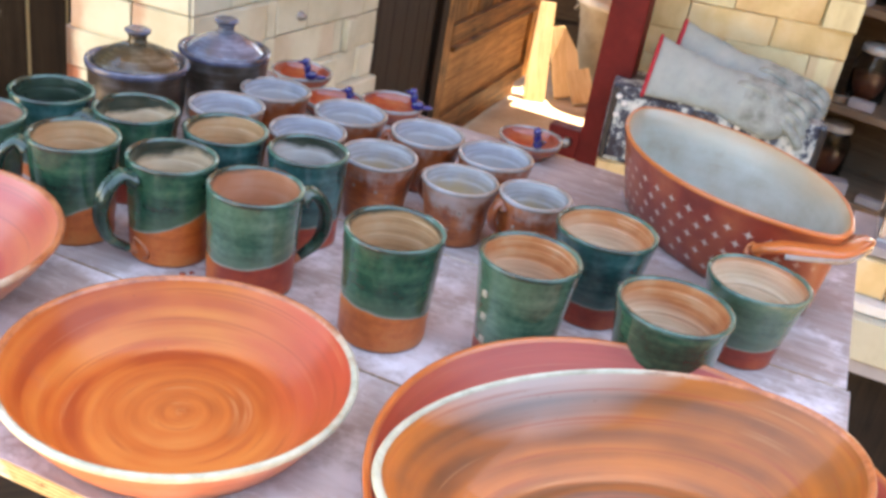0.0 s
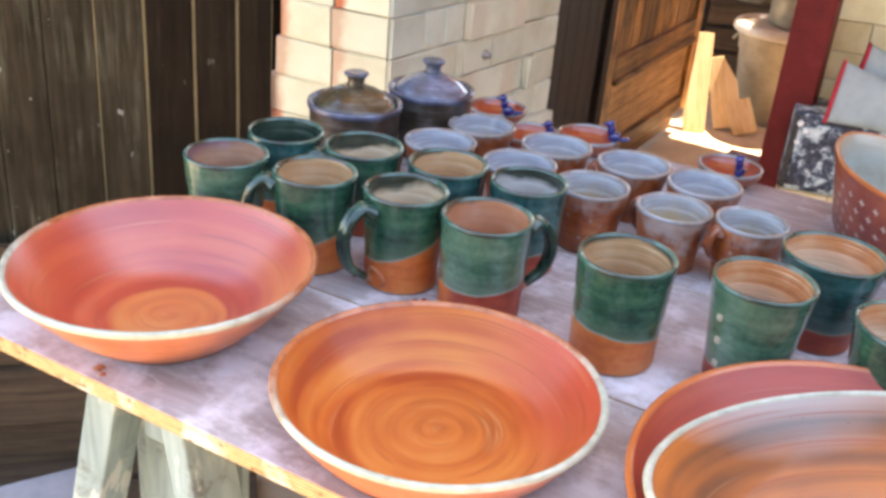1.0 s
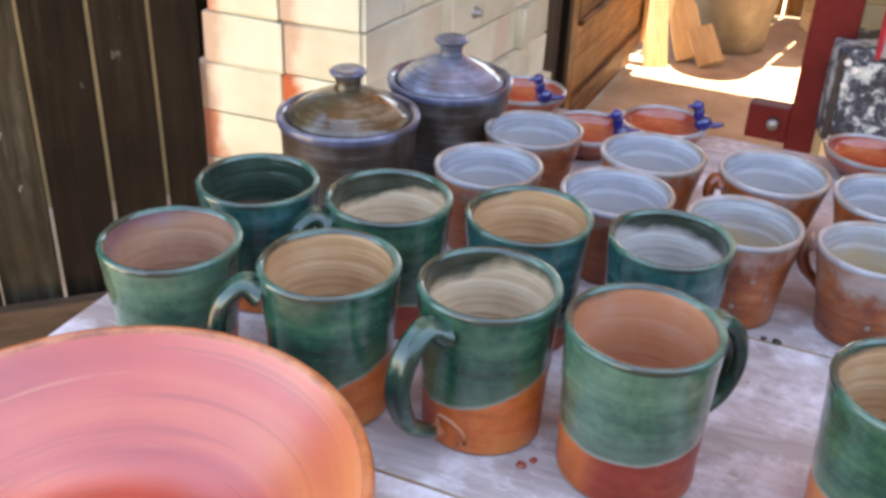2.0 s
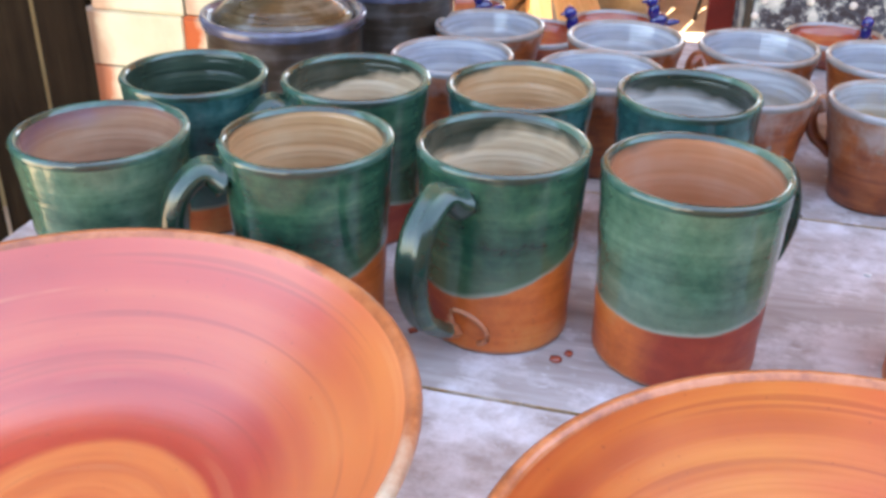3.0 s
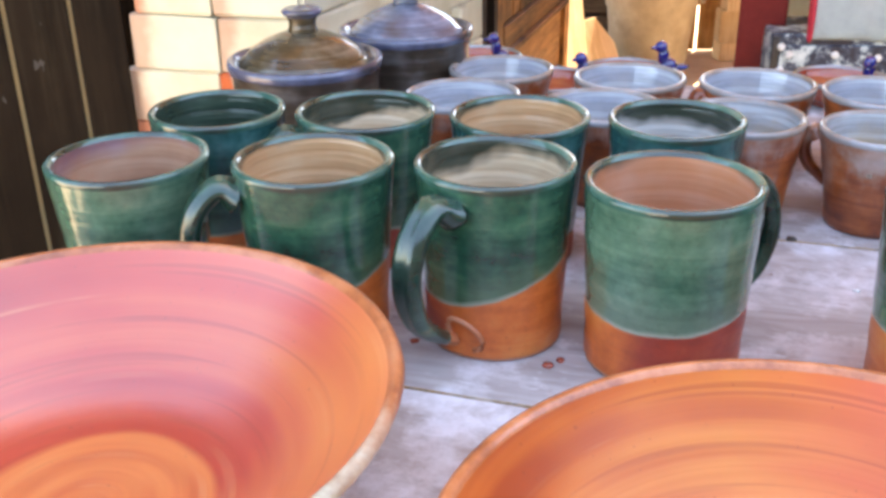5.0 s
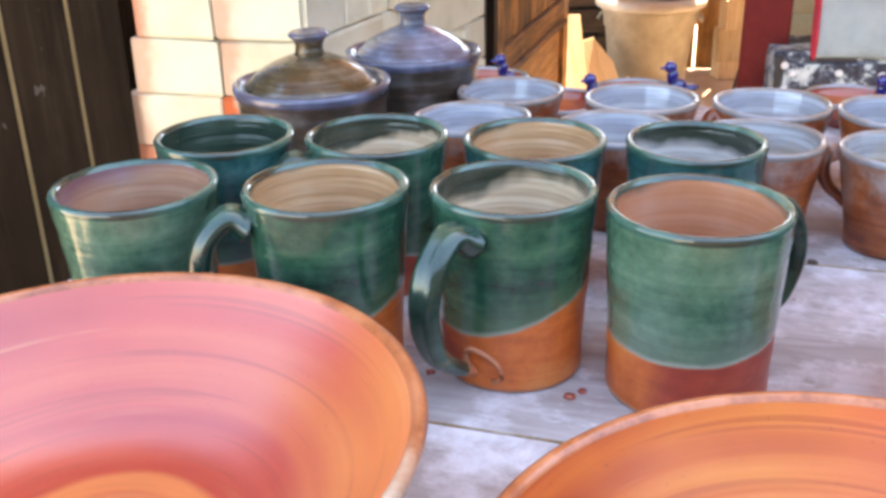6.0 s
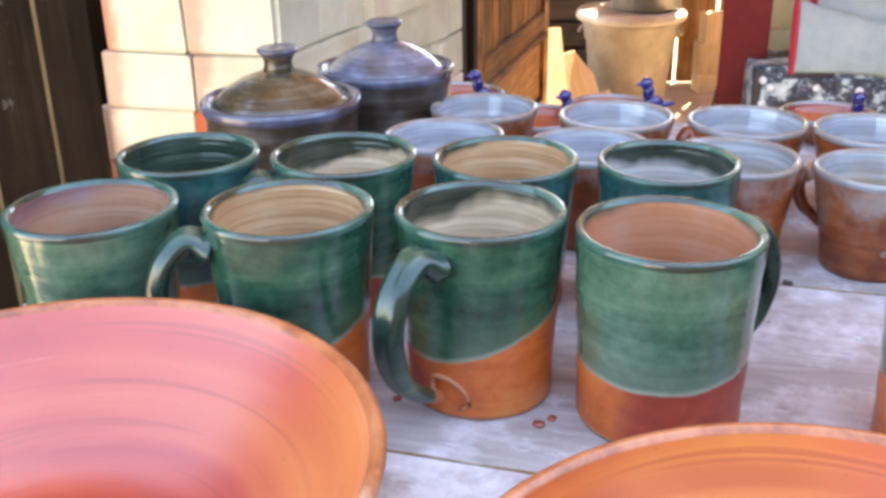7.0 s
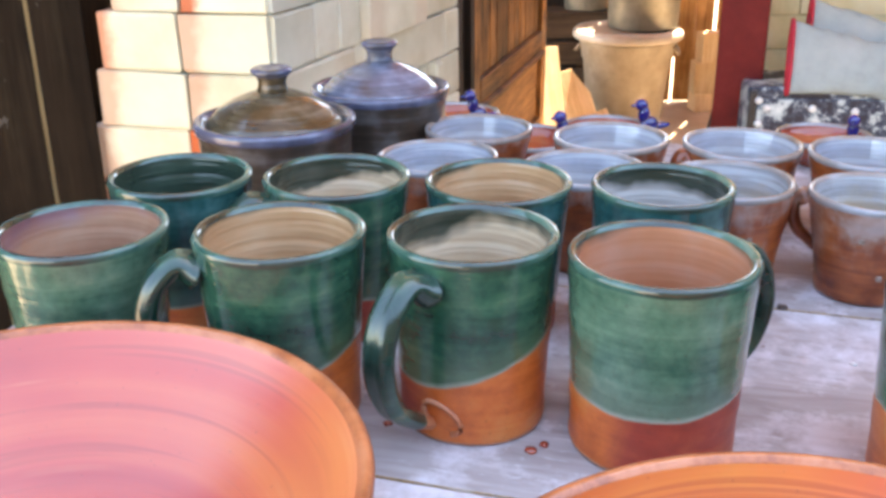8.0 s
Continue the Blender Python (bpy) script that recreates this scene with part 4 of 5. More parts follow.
def jar(x, y, h, r, lid_mat, label, seed, flat=0.8):
    t = thing("lidded_jar", pose(x, y, TABLE_Z), label, "jar", "lidded stoneware jars")
    rb = r * 0.78
    p = [(0, 0), (rb - 0.004, 0), (rb, 0.003), (r * 0.9, h * 0.35), (r * 0.93, h * 0.65), (r * 0.945, h - 0.014), (r * 0.985, h - 0.0085), (r, h - 0.004), (r - 0.001, h - 0.0005), (r - 0.004, h),
         (r - 0.008, h - 0.003), (r - 0.0095, h - 0.008), (r - 0.014, h - 0.009), (r - 0.015, h - 0.02), (rb - 0.008, 0.01), (0, 0.008)]
    zone = [0, 0, 0, 0, 0, 0, 1, 1, 1, 1, 1, 1, 0, 0, 0]
    part("pot", lathe(p, 64, zone, 0.006, seed), ["jar_pot", "jar_lip"], t)
    rl = r - 0.0105
    q = [(0, -0.004), (rl - 0.01, -0.004), (rl, -0.0065), (rl + 0.0002, -0.002), (rl - 0.004, 0.001), (rl * 0.82, 0.009), (rl * 0.6, 0.018), (rl * 0.38, 0.0245), (0.0125, 0.028), (0, 0.0285)]
    lid = part("lid", lathe([(a, b * flat) for a, b in q], 64, None, 0.004, seed + 1), lid_mat, t, at=pose(0, 0, h))
    k = [(0, -0.003), (0.0135, -0.002), (0.0118, 0.003), (0.0115, 0.007), (0.0135, 0.0115), (0.0168, 0.0145), (0.0172, 0.0165), (0.0148, 0.0182), (0.006, 0.0172), (0, 0.0164)]
    k = [(a, b + 0.0285 * flat) for a, b in k]
    part("knob", lathe(k, 32, [0, 0, 0, 0, 1, 1, 1, 1, 1]), [lid_mat, "jar_lip"], lid)
    return t


jar(-0.3337, 1.2011, 0.1015, 0.0668, "lid_brown", "brown stoneware jar with olive brown domed lid", 0.7)
jar(-0.2460, 1.3106, 0.1014, 0.0647, "lid_blue", "brown stoneware jar with blue grey domed lid", 2.1)


def bowl(name, x, y, h, rr, rb, inner, rim, label, seed, curve=0.75, z=TABLE_Z, oval=1.0, turn=0, tilt=(0, 0), wob=0.012, outer="bowl_out", foot=0.004, press=1.0):
    p, zone = [(0, 0.0), (rb - 0.005, 0), (rb, 0.002), (rb + 0.001, foot)], [0, 0, 0]
    n = 12
    for k in range(1, n + 1):
        t = k / n
        p.append((rb + (rr - rb) * t ** curve, foot + (h - 0.008 - foot) * t))
        zone.append(0)
    p += [(rr + 0.0018, h - 0.006), (rr + 0.0026, h - 0.0035), (rr + 0.0014, h - 0.001), (rr - 0.0008, h), (rr - 0.003, h - 0.001), (rr - 0.0045, h - 0.0035)]
    zone += [2] * 6
    for k in range(n - 1, 0, -1):
        t = k / n
        p.append((rb + (rr - rb) * t ** curve - 0.006, 0.009 + (h - 0.016) * t))
        zone.append(1)
    p += [(rb - 0.012, 0.0085), (rb * 0.7, 0.008), (rb * 0.4, 0.0075), (0.012, 0.0085), (0, 0.009)]
    zone += [1] * 5
    t = thing(name, pose(x, y, z, tilt[0], tilt[1], turn), label, "bowl", "large slip decorated bowls")
    bm = lathe(p, 96, zone, wob, seed, oval)
    edge = split_rim(bm)
    squash = Matrix.Diagonal((1, press, 1, 1))
    part("body", bm, [outer, inner], t, at=squash)
    part("rim", edge, rim, t, at=squash)
    return t


bowl("serving_bowl", -0.4003, 0.7235, 0.077, 0.1480, 0.082, "bowl_red", "rim_worn", "wide red and orange slip bowl with pale rim", 0.5, 0.8, z=TABLE_Z + 0.001, oval=1.0, turn=-20.6, tilt=(0.4, -0.8), wob=0.006)
bowl("pie_dish", -0.1015, 0.6150, 0.061, 0.1425, 0.104, "bowl_orange", "rim_dish", "shallow orange swirled dish with pale celadon rim", 1.8, 0.8, oval=0.935, tilt=(1.5, -0.8), wob=0.006)
bowl("platter", 0.2759, 0.5398, 0.060, 0.2165, 0.150, "plat_red", "rim_orange", "large salmon red platter with burnt orange rim", 3.0, 0.8, wob=0.015)
bowl("platter", 0.2549, 0.5307, 0.083, 0.1885, 0.115, "plat_inside", "rim_half", "oval amber glazed platter with part celadon rim, nested in another platter", 4.2, 0.78, z=TABLE_Z + 0.0165, turn=17, tilt=(0, -3), wob=0.004, press=0.60)


def bird_dish(bx, by, way, turn, label):
    """A small dish with a bird on its rim; way: the direction in degrees from the dish's middle to the bird."""
    h, rr, rb = 0.030, 0.048, 0.030
    t_ = radians(turn)
    fx, fy = bx + 0.0105 * math.cos(t_), by + 0.0105 * math.sin(t_)
    a = radians(way)
    x, y = fx - (rr - 0.003) * math.cos(a), fy - (rr - 0.003) * math.sin(a)
    t = thing("bird_dish", pose(x, y, TABLE_Z), label, "dish", "small dishes with blue birds")
    p, zone = wall_profile(h, rr, rb, 0.004, 0.004)
    bm = lathe(p, 48, zone, 0.02, turn)
    rim = split_rim(bm)
    part("bowl", bm, ["dish_red", "dish_red"], t)
    part("rim", rim, "lip_grey", t)
    b = bmesh.new()
    for c, s in (((0, 0, 0.011), (0.0115, 0.008, 0.0095)), ((-0.007, 0, 0.023), (0.007, 0.0064, 0.0105)), ((-0.0105, 0, 0.034), (0.0075, 0.007, 0.0072)), ((0.015, 0, 0.008), (0.013, 0.0042, 0.004)), ((-0.0185, 0, 0.034), (0.0055, 0.002, 0.002))):
        bmesh.ops.create_uvsphere(b, u_segments=16, v_segments=10, radius=1.0, matrix=Matrix.Translation(c) @ Matrix.Diagonal((*s, 1)))
    part("bird_finial", b, "cobalt", t, "cobalt blue glazed bird shaped ornament", pose(fx - x, fy - y, h - 0.004, 0, 0, turn) @ Matrix.Scale(0.92, 4))
    return t


bird_dish(-0.151, 1.441, -62, 20, "red glazed small dish with a cobalt bird on its rim")
bird_dish(-0.070, 1.343, -40, 30, "orange small dish with a cobalt bird, half hidden by cups")
bird_dish(0.022, 1.384, -28, 15, "red orange small dish with a cobalt bird on its rim")
bird_dish(0.210, 1.301, -80, 60, "orange small dish with a cobalt bird, near the table's far edge")


def baker():
    """Oval baking dish with pointed ends, stamped outside and a strap handle at its near end."""
    t = thing("oval_baker", pose(0.443, 1.138, TABLE_Z, 0, 0, -63), "large oval red baking dish with stamped pale dots, grey inside", "baking dish")
    bm = bmesh.new()
    uvl = bm.loops.layers.uv.new("UVMap")
    seg, h = 96, 0.118

    def outline(a, b, z, inset=0.0):
        out = []
        for k in range(seg):
            q = 2 * math.pi * k / seg
            c, s = math.cos(q), math.sin(q)
            e = 1.0 + 0.1 * abs(c) ** 6
            out.append(((a * c * e) - inset * c, 0.88 * b * math.copysign(abs(s) ** 1.12, s) - inset * s, z))
        return out
    levels = [(0.160, 0.082, 0.0, 0), (0.164, 0.086, 0.003, 0)]
    for k in range(1, 9):
        q = k / 8
        levels.append((0.164 + 0.013 * q, 0.086 + 0.044 * q ** 0.8, 0.003 + (h - 0.009) * q, 0))
    levels += [(0.179, 0.132, h - 0.003, 2), (0.177, 0.130, h, 2), (0.173, 0.126, h - 0.001, 2)]
    for k in range(7, 0, -1):
        q = k / 8
        levels.append((0.156 + 0.015 * q, 0.078 + 0.045 * q ** 0.8, 0.012 + (h - 0.016) * q, 1))
    levels.append((0.145, 0.068, 0.010, 1))
    rows = [[bm.verts.new(p) for p in outline(a, b, z)] for a, b, z, _ in levels]
    for i in range(len(rows) - 1):
        for k in range(seg):
            k2 = (k + 1) % seg
            f = bm.faces.new((rows[i][k], rows[i][k2], rows[i + 1][k2], rows[i + 1][k]))
            f.material_index = levels[i + 1][3]
            for lp, (kk, z) in zip(f.loops, ((k, levels[i][2]), (k + 1, levels[i][2]), (k + 1, levels[i + 1][2]), (k, levels[i + 1][2]))):
                lp[uvl].uv = (kk / seg * 38.0, (z - 0.010) / 0.0172)
    bm.faces.new(rows[0][::-1])
    f = bm.faces.new(rows[-1])
    f.material_index = 1
    part("body", bm, ["dotted", "baker_in", "rim_orange"], t)
    ctrl = [(0.152, -0.074, 0.082), (0.176, -0.064, 0.097), (0.192, -0.03, 0.099), (0.198, 0.0, 0.098), (0.192, 0.03, 0.099), (0.176, 0.064, 0.097), (0.152, 0.074, 0.082)]
    grip = part("handle", tube(curve_points(ctrl, 6), 0.012, 12, 0.55), "rim_orange", t, "orange clay strap handle")
    edge = [(x + 0.009, y, z - 0.006) for x, y, z in ctrl[1:-1]]
    part("handle_edge", tube(curve_points(edge, 6), 0.0045, 8), "lip_grey", grip, "pale grey glaze along the strap's edge")
    for sy in (-0.078, 0.078):
        curl = [(0.152 + 0.009 * math.cos(q), sy + 0.3 * 0.009 * math.sin(q), 0.078 + 0.009 * math.sin(q)) for q in [radians(40 * k) for k in range(9)]]
        part("handle_curl", tube(curl, 0.0035, 8), "rim_orange", t)
    return t


baker()


def crumb(x, y, size, material, seed, label):
    r = random.Random(seed)
    bm = bmesh.new()
    bmesh.ops.create_icosphere(bm, subdivisions=2, radius=size)
    for v in bm.verts:
        v.co *= 1 + r.uniform(-0.3, 0.3)
        v.co.z = max(v.co.z * 0.45, -size * 0.2) + size * 0.2
    return tagged(finish(bm, "clay_crumb", material, at=pose(x, y, TABLE_Z, 0, 0, r.uniform(0, 360))), label, "clay crumb", "clay crumbs on the table")


for k, (x, y, size, material) in enumerate(((-0.168, 0.849, 0.0035, "dish_red"), (-0.160, 0.854, 0.0028, "dish_red"), (-0.246, 0.882, 0.0028, "dish_red"), (0.036, 1.015, 0.0038, "jar_pot"), (0.027, 1.019, 0.0026, "jar_pot"),
                                         (-0.425, 0.628, 0.005, "bowl_out"), (-0.418, 0.62, 0.0032, "bowl_out"), (0.05, 0.93, 0.0025, "white_cap"), (-0.02, 0.80, 0.002, "dish_red"))):
    crumb(x, y, size, material, k, "small flake of fired clay on the table")


# ---- the shed: fence, kiln, gate, posts ----
def board(name, a, b, z0, z1, thick, material, parent, bevel=0.002):
    """An upright board whose foot runs from a to b."""
    a, b = Vector((*a, 0)), Vector((*b, 0))
    d = b - a
    m = Matrix.Translation((a + b) / 2 + Vector((0, 0, (z0 + z1) / 2))) @ Matrix.Rotation(math.atan2(d.y, d.x), 4, "Z")
    return part(name, boxed(d.length, thick, z1 - z0, bevel), material, parent, at=m, smooth=False)


FENCE = thing("wall_left", Matrix(), "dark stained upright board fence with light showing in the gaps", "fence", kind="structure")
f0, fd = Vector((-0.8255, 1.5794)), Vector((math.cos(radians(23)), math.sin(radians(23))))
rng = random.Random(4)
cuts = [0.087 * k for k in range(-16, 2)] + [0.165, 0.230, 0.36]
for k, (lo, hi) in enumerate(zip(cuts, cuts[1:])):
    gap = 0.0027 if k > 14 else 0.0007
    a, b = f0 + fd * (lo + gap), f0 + fd * (hi - gap)
    if k == len(cuts) - 2:
        # the last board stands behind the kiln's edge
        back = Vector((-fd.y, fd.x)) * 0.05
        a, b = a + back, b + back
    board("plank", a, b, 0.02 + 0.03 * rng.random(), 2.25, 0.014, "fence_dark" if k > 15 else "fence", FENCE)
for z in (0.35, 1.75):
    nrm = Vector((-fd.y, fd.x))
    board("rail", f0 + fd * -1.39 + nrm * 0.035, f0 + fd * 0.22 + nrm * 0.035, z - 0.045, z + 0.045, 0.045, "post_dark", FENCE)


# boards added beyond the fence; their tan stands in for light in the gaps
for k in range(-7, 1):
    nrm = Vector((-fd.y, fd.x)) * 1.4
    a = f0 + fd * (0.4 * k) + nrm
    board("backing_plank", a, a + fd * 0.398, 0.0, 1.3, 0.02, "fence_back", FENCE)
for k in range(4):
    a = f0 - Vector((-fd.y, fd.x)) * (0.035 + 0.012 * (k % 2)) - fd * (0.72 - 0.05 * k)
    board("skirting_plank", a, a + fd * 0.95, 0.002 + 0.137 * k, 0.135 + 0.137 * k, 0.022, "post_h", FENCE)


def firebrick(sx, sy, sz, seed):
    r = random.Random(seed)
    bm = boxed(sx, sy, sz, 0.0035)
    for v in bm.verts:
        v.co += Vector((r.uniform(-1, 1), r.uniform(-1, 1), r.uniform(-1, 1))) * 0.0012
    return bm


def brick_wall(owner, start, way, length, rows, z0, course, depth, long, material, seed, out=(0.0, 0.0), proud=(), offset=0.5, inside=1):
    """Courses of single bricks along a line; out is the random push of a brick from the face."""
    r = random.Random(seed)
    ang = math.atan2(way.y, way.x)
    nrm = Vector((-way.y, way.x)) * inside
    shared = []
    for k in range(6):
        bm = firebrick(long - 0.0018, depth, course - 0.0018, seed * 10 + k)
        me = bpy.data.meshes.new("brick")
        bm.to_mesh(me)
        bm.free()
        me.materials.append(M[material])
        shared.append(me)
    for i in range(rows):
        s = -long * offset * (i % 2)
        while s < length - 0.01:
            lo, hi = max(0.0, s), min(length, s + long)
            if hi - lo > 0.02:
                whole = hi - lo > long * 0.98
                push = r.uniform(*out) + (0.018 if (i, round(s / long)) in proud else 0.0)
                c = start + way * ((lo + hi) / 2) + nrm * (depth / 2 - push)
                ob = new("brick", shared[r.randrange(6)])
                sx = 1.0 if whole else (hi - lo - 0.003) / (long - 0.003)
                ob.parent = owner
                ob.matrix_basis = Matrix.Translation((c.x, c.y, z0 + course * (i + 0.5))) @ Matrix.Rotation(ang + radians(r.uniform(-0.5, 0.5)), 4, "Z") @ Matrix.Diagonal((sx, 1, 1, 1))
            s += long


KC = Vector((-0.378, 1.600))
KS = Vector((math.sin(radians(26)), math.cos(radians(26))))
KF = Vector((-math.cos(radians(18)), math.sin(radians(18))))
KILN = thing("brick_kiln", Matrix(), "stacked cream firebrick kiln with scorched joints", "kiln")
core = bmesh.new()
far = KC + KS * 0.60
foot = [KC + KF * 0.03 + KS * 0.03, KC + KS * 0.58 + KF * 0.03, far + KF * 0.2, KC + KF * 0.22 + KS * 0.03]
low = [core.verts.new((p.x, p.y, 0.0)) for p in foot]
high = [core.verts.new((p.x, p.y, 1.68)) for p in foot]
core.faces.new(low)
core.faces.new(high[::-1])
for k in range(4):
    core.faces.new((low[k], low[(k + 1) % 4], high[(k + 1) % 4], high[k]))
part("core", core, "mortar", KILN, smooth=False)
COURSE = 0.0735
Z0 = 0.875 - 9 * COURSE


def kiln_faces():
    # front face: header courses from the corner to the left
    r = random.Random(12)
    for i in range(22):
        z = Z0 + COURSE * (i + 0.5)
        cuts = [0.0, 0.116, 0.203] if i % 2 else [0.0, 0.12, 0.21]
        for a, b in zip(cuts, cuts[1:]):
            wide = b - a - 0.0018
            end = b == cuts[-1]
            grow = r.uniform(0, 0.01) + max(0.0, 1.06 - z) * 0.2 if end else 0.0
            wide += grow
            bm = firebrick(wide, 0.1, COURSE - 0.0018, 300 + i * 5 + int(a * 100))
            c = KC + KF * ((a + b) / 2 + grow / 2) + Vector((-KF.y, KF.x)) * -(0.05 - r.uniform(0, 0.004))
            m = Matrix.Translation((c.x, c.y, z)) @ Matrix.Rotation(math.atan2(KF.y, KF.x) + radians(r.uniform(-0.8, 0.8)), 4, "Z")
            part("brick", bm, "brick_front", KILN, at=m, smooth=False)


kiln_faces()


def kiln_side():
    """Courses of whole, half and sliver bricks along the side, a few pushed out."""
    r = random.Random(21)
    ang, nrm = math.atan2(KS.y, KS.x), Vector((-KS.y, KS.x))
    for i in range(22):
        s0 = 0.004
        first = True
        while s0 < 0.59:
            long = r.choice((0.10, 0.205) if first else (0.205, 0.205, 0.1, 0.065, 0.03))
            first = False
            long = min(long, 0.607 - s0)
            if long < 0.02:
                break
            push = r.uniform(0.0, 0.005) + (0.016 if r.random() < 0.1 and s0 > 0.2 else 0.0)
            c = KC + KS * (s0 + long / 2) + nrm * (0.05 - push)
            m = Matrix.Translation((c.x, c.y, Z0 + COURSE * (i + 0.5))) @ Matrix.Rotation(ang + radians(r.uniform(-0.6, 0.6)), 4, "Z")
            part("brick", firebrick(long - 0.0022, 0.10, COURSE - 0.002, 900 + i * 12 + int(s0 * 100)), "brick", KILN, at=m, smooth=False)
            s0 += long


kiln_side()
bolt_at = KC + KS * 0.313
b = bmesh.new()
bmesh.ops.create_cone(b, segments=14, radius1=0.011, radius2=0.009, depth=0.012, cap_ends=True)
bmesh.ops.create_cone(b, segments=14, radius1=0.0055, radius2=0.0055, depth=0.02, cap_ends=True, matrix=Matrix.Translation((0, 0, 0.004)))
out = Vector((KS.y, -KS.x, 0))
part("bolt", b, "steel", KILN, "rusty steel bolt end", Matrix.Translation((bolt_at.x + out.x * 0.003, bolt_at.y + out.y * 0.003, 0.906)) @ out.to_track_quat("Z", "Y").to_matrix().to_4x4())

# dark upright wall between kiln and gate
DARK = thing("wall_back", Matrix(), "blackened upright timber boards between kiln and gate", "wall", kind="structure")
w0, w1 = Vector((-0.175, 2.36)), Vector((-0.019, 3.33))
wd = (w1 - w0).normalized()
for k in range(6):
    a = w0 + wd * (0.162 * k)
    board("plank", a, a + wd * 0.158, 0.0, 2.2, 0.03, "post_dark", DARK)
board("plank", w1 + Vector((-0.05, 0.02)), w1 + Vector((0.04, 0.0)), 0.0, 2.2, 0.09, "post_dark", DARK, 0.004)


def gate():
    g0 = Vector((0.003, 3.37))
    gd = Vector((0.387, 1.03)).normalized()
    L = 1.10
    t = thing("door_1", Matrix.Translation((g0.x, g0.y, 0)) @ Matrix.Rotation(math.atan2(gd.y, gd.x), 4, "Z") @ Matrix.Translation((0, 0, 0.05)) @ Matrix.Diagonal((1, 1, 0.88, 1)), "old brown timber gate standing ajar, boarded below and above its rail", "gate", kind="structure")
    part("stile", boxed(0.085, 0.045, 1.85), "gate", t, at=pose(0.0425, 0, 1.0), smooth=False)
    part("stile", boxed(0.085, 0.045, 1.85), "gate", t, at=pose(L - 0.0425, 0, 1.0), smooth=False)
    for z, hh in ((0.115, 0.07), (0.50, 0.085), (1.87, 0.09)):
        part("rail", boxed(L - 0.17, 0.05, hh), "gate_h", t, at=pose(L / 2, 0, z), smooth=False)
    # strip added along the foot to keep sun from passing under the gate
    part("kick_board", boxed(L - 0.02, 0.016, 0.11), "gate_h", t, at=pose(L / 2, 0.034, 0.012), smooth=False)
    part("moulding", boxed(L - 0.17, 0.024, 0.022, 0.006), "gate_h", t, at=pose(L / 2, -0.028, 0.445), smooth=False)
    part("panel", boxed(L - 0.17, 0.018, 0.138), "raw_brown", t, at=pose(L / 2, 0.004, 0.222 - 0.001), smooth=False)
    part("panel", boxed(L - 0.17, 0.018, 0.16), "raw_brown", t, at=pose(L / 2, 0.002, 0.375), smooth=False)
    n = 11
    w = (L - 0.17) / n
    r = random.Random(9)
    for k in range(n):
        part("plank", boxed(w - 0.004 - 0.003 * r.random(), 0.018, 1.28), "gate", t, at=pose(0.085 + w * (k + 0.5), r.uniform(-0.002, 0.002), 1.185), smooth=False)
    return t


# lower panels' brown is lightened to stand in for sun bounced off the floor
M["raw_brown"] = wood("light brown board with bounce light in its tone", (0.2, 0.09, 0.032), (0.56, 0.3, 0.12), "X", 0.6, spread=0.13)
gate()

POST = thing("red_post", pose(0.471, 2.338, 0, 0, 0, -22), "oxide red painted steel kiln post with side bracket", "post")
part("upright", boxed(0.091, 0.06, 2.35, 0.004), "red_steel", POST, at=pose(0, 0, 1.175), smooth=False)
part("bracket", boxed(0.085, 0.05, 0.075, 0.004), "red_steel", POST, at=pose(-0.088, -0.002, 0.568), smooth=False)
b = bmesh.new()
bmesh.ops.create_cone(b, segments=12, radius1=0.013, radius2=0.012, depth=0.02, cap_ends=True, matrix=Matrix.Rotation(radians(90), 4, "X"))
part("bolt", b, "steel", POST, "grey steel bolt", pose(-0.075, -0.036, 0.573))

KILN2 = thing("brick_chamber", Matrix(), "buff and cream firebrick kiln chamber behind the red post", "kiln")
w2, d2 = Vector((0.529, 2.485)), Vector((math.cos(radians(-8)), math.sin(radians(-8))))
brick_wall(KILN2, w2, d2, 0.507, 20, 0.20, 0.0745, 0.11, 0.211, "brick_warm", 33, (0.0, 0.006), ((10, 2),), 0.5, 1)
c = w2 + d2 * 0.245 + Vector((-d2.y, d2.x)) * 0.2
part("core", boxed(0.46, 0.2, 1.66, 0.01), "mortar", KILN2, at=Matrix.Translation((c.x, c.y, 0.85)) @ Matrix.Rotation(radians(-8), 4, "Z"), smooth=False)


def tint_bricks(owner, fraction, seed):
    """Some bricks of the chamber are of a warmer clay."""
    r = random.Random(seed)
    by_mesh = {}
    for ob in [o for o in owner.children if o.name.startswith("brick")]:
        if r.random() < fraction:
            if ob.data not in by_mesh:
                me = ob.data.copy()
                me.materials.clear()
                me.materials.append(M["brick_tan"])
                by_mesh[ob.data] = me
            ob.data = by_mesh[ob.data]


tint_bricks(KILN2, 0.55, 6)

# brick stack that carries the case
STACK = thing("brick_stack", Matrix(), "rough stack of buff firebricks under the spattered case", "brick stack")
brick_wall(STACK, Vector((0.458, 2.230)), d2, 0.51, 8, 0.0, 0.0728, 0.11, 0.23, "brick_tan", 41, (0, 0.006), (), 0.5, 1)

CASE = thing("tool_case", pose(0.456, 2.235, 0.583, 0, 0, -8), "black metal case spattered with white glaze", "case")
part("body", boxed(0.50, 0.16, 0.19, 0.008), "spatter", CASE, at=pose(0.25, 0.08, 0.095), smooth=False)
part("panel", boxed(0.465, 0.008, 0.155, 0.003), "spatter", CASE, "front panel crusted with pale glaze drips", pose(0.25, -0.002, 0.09), smooth=False)
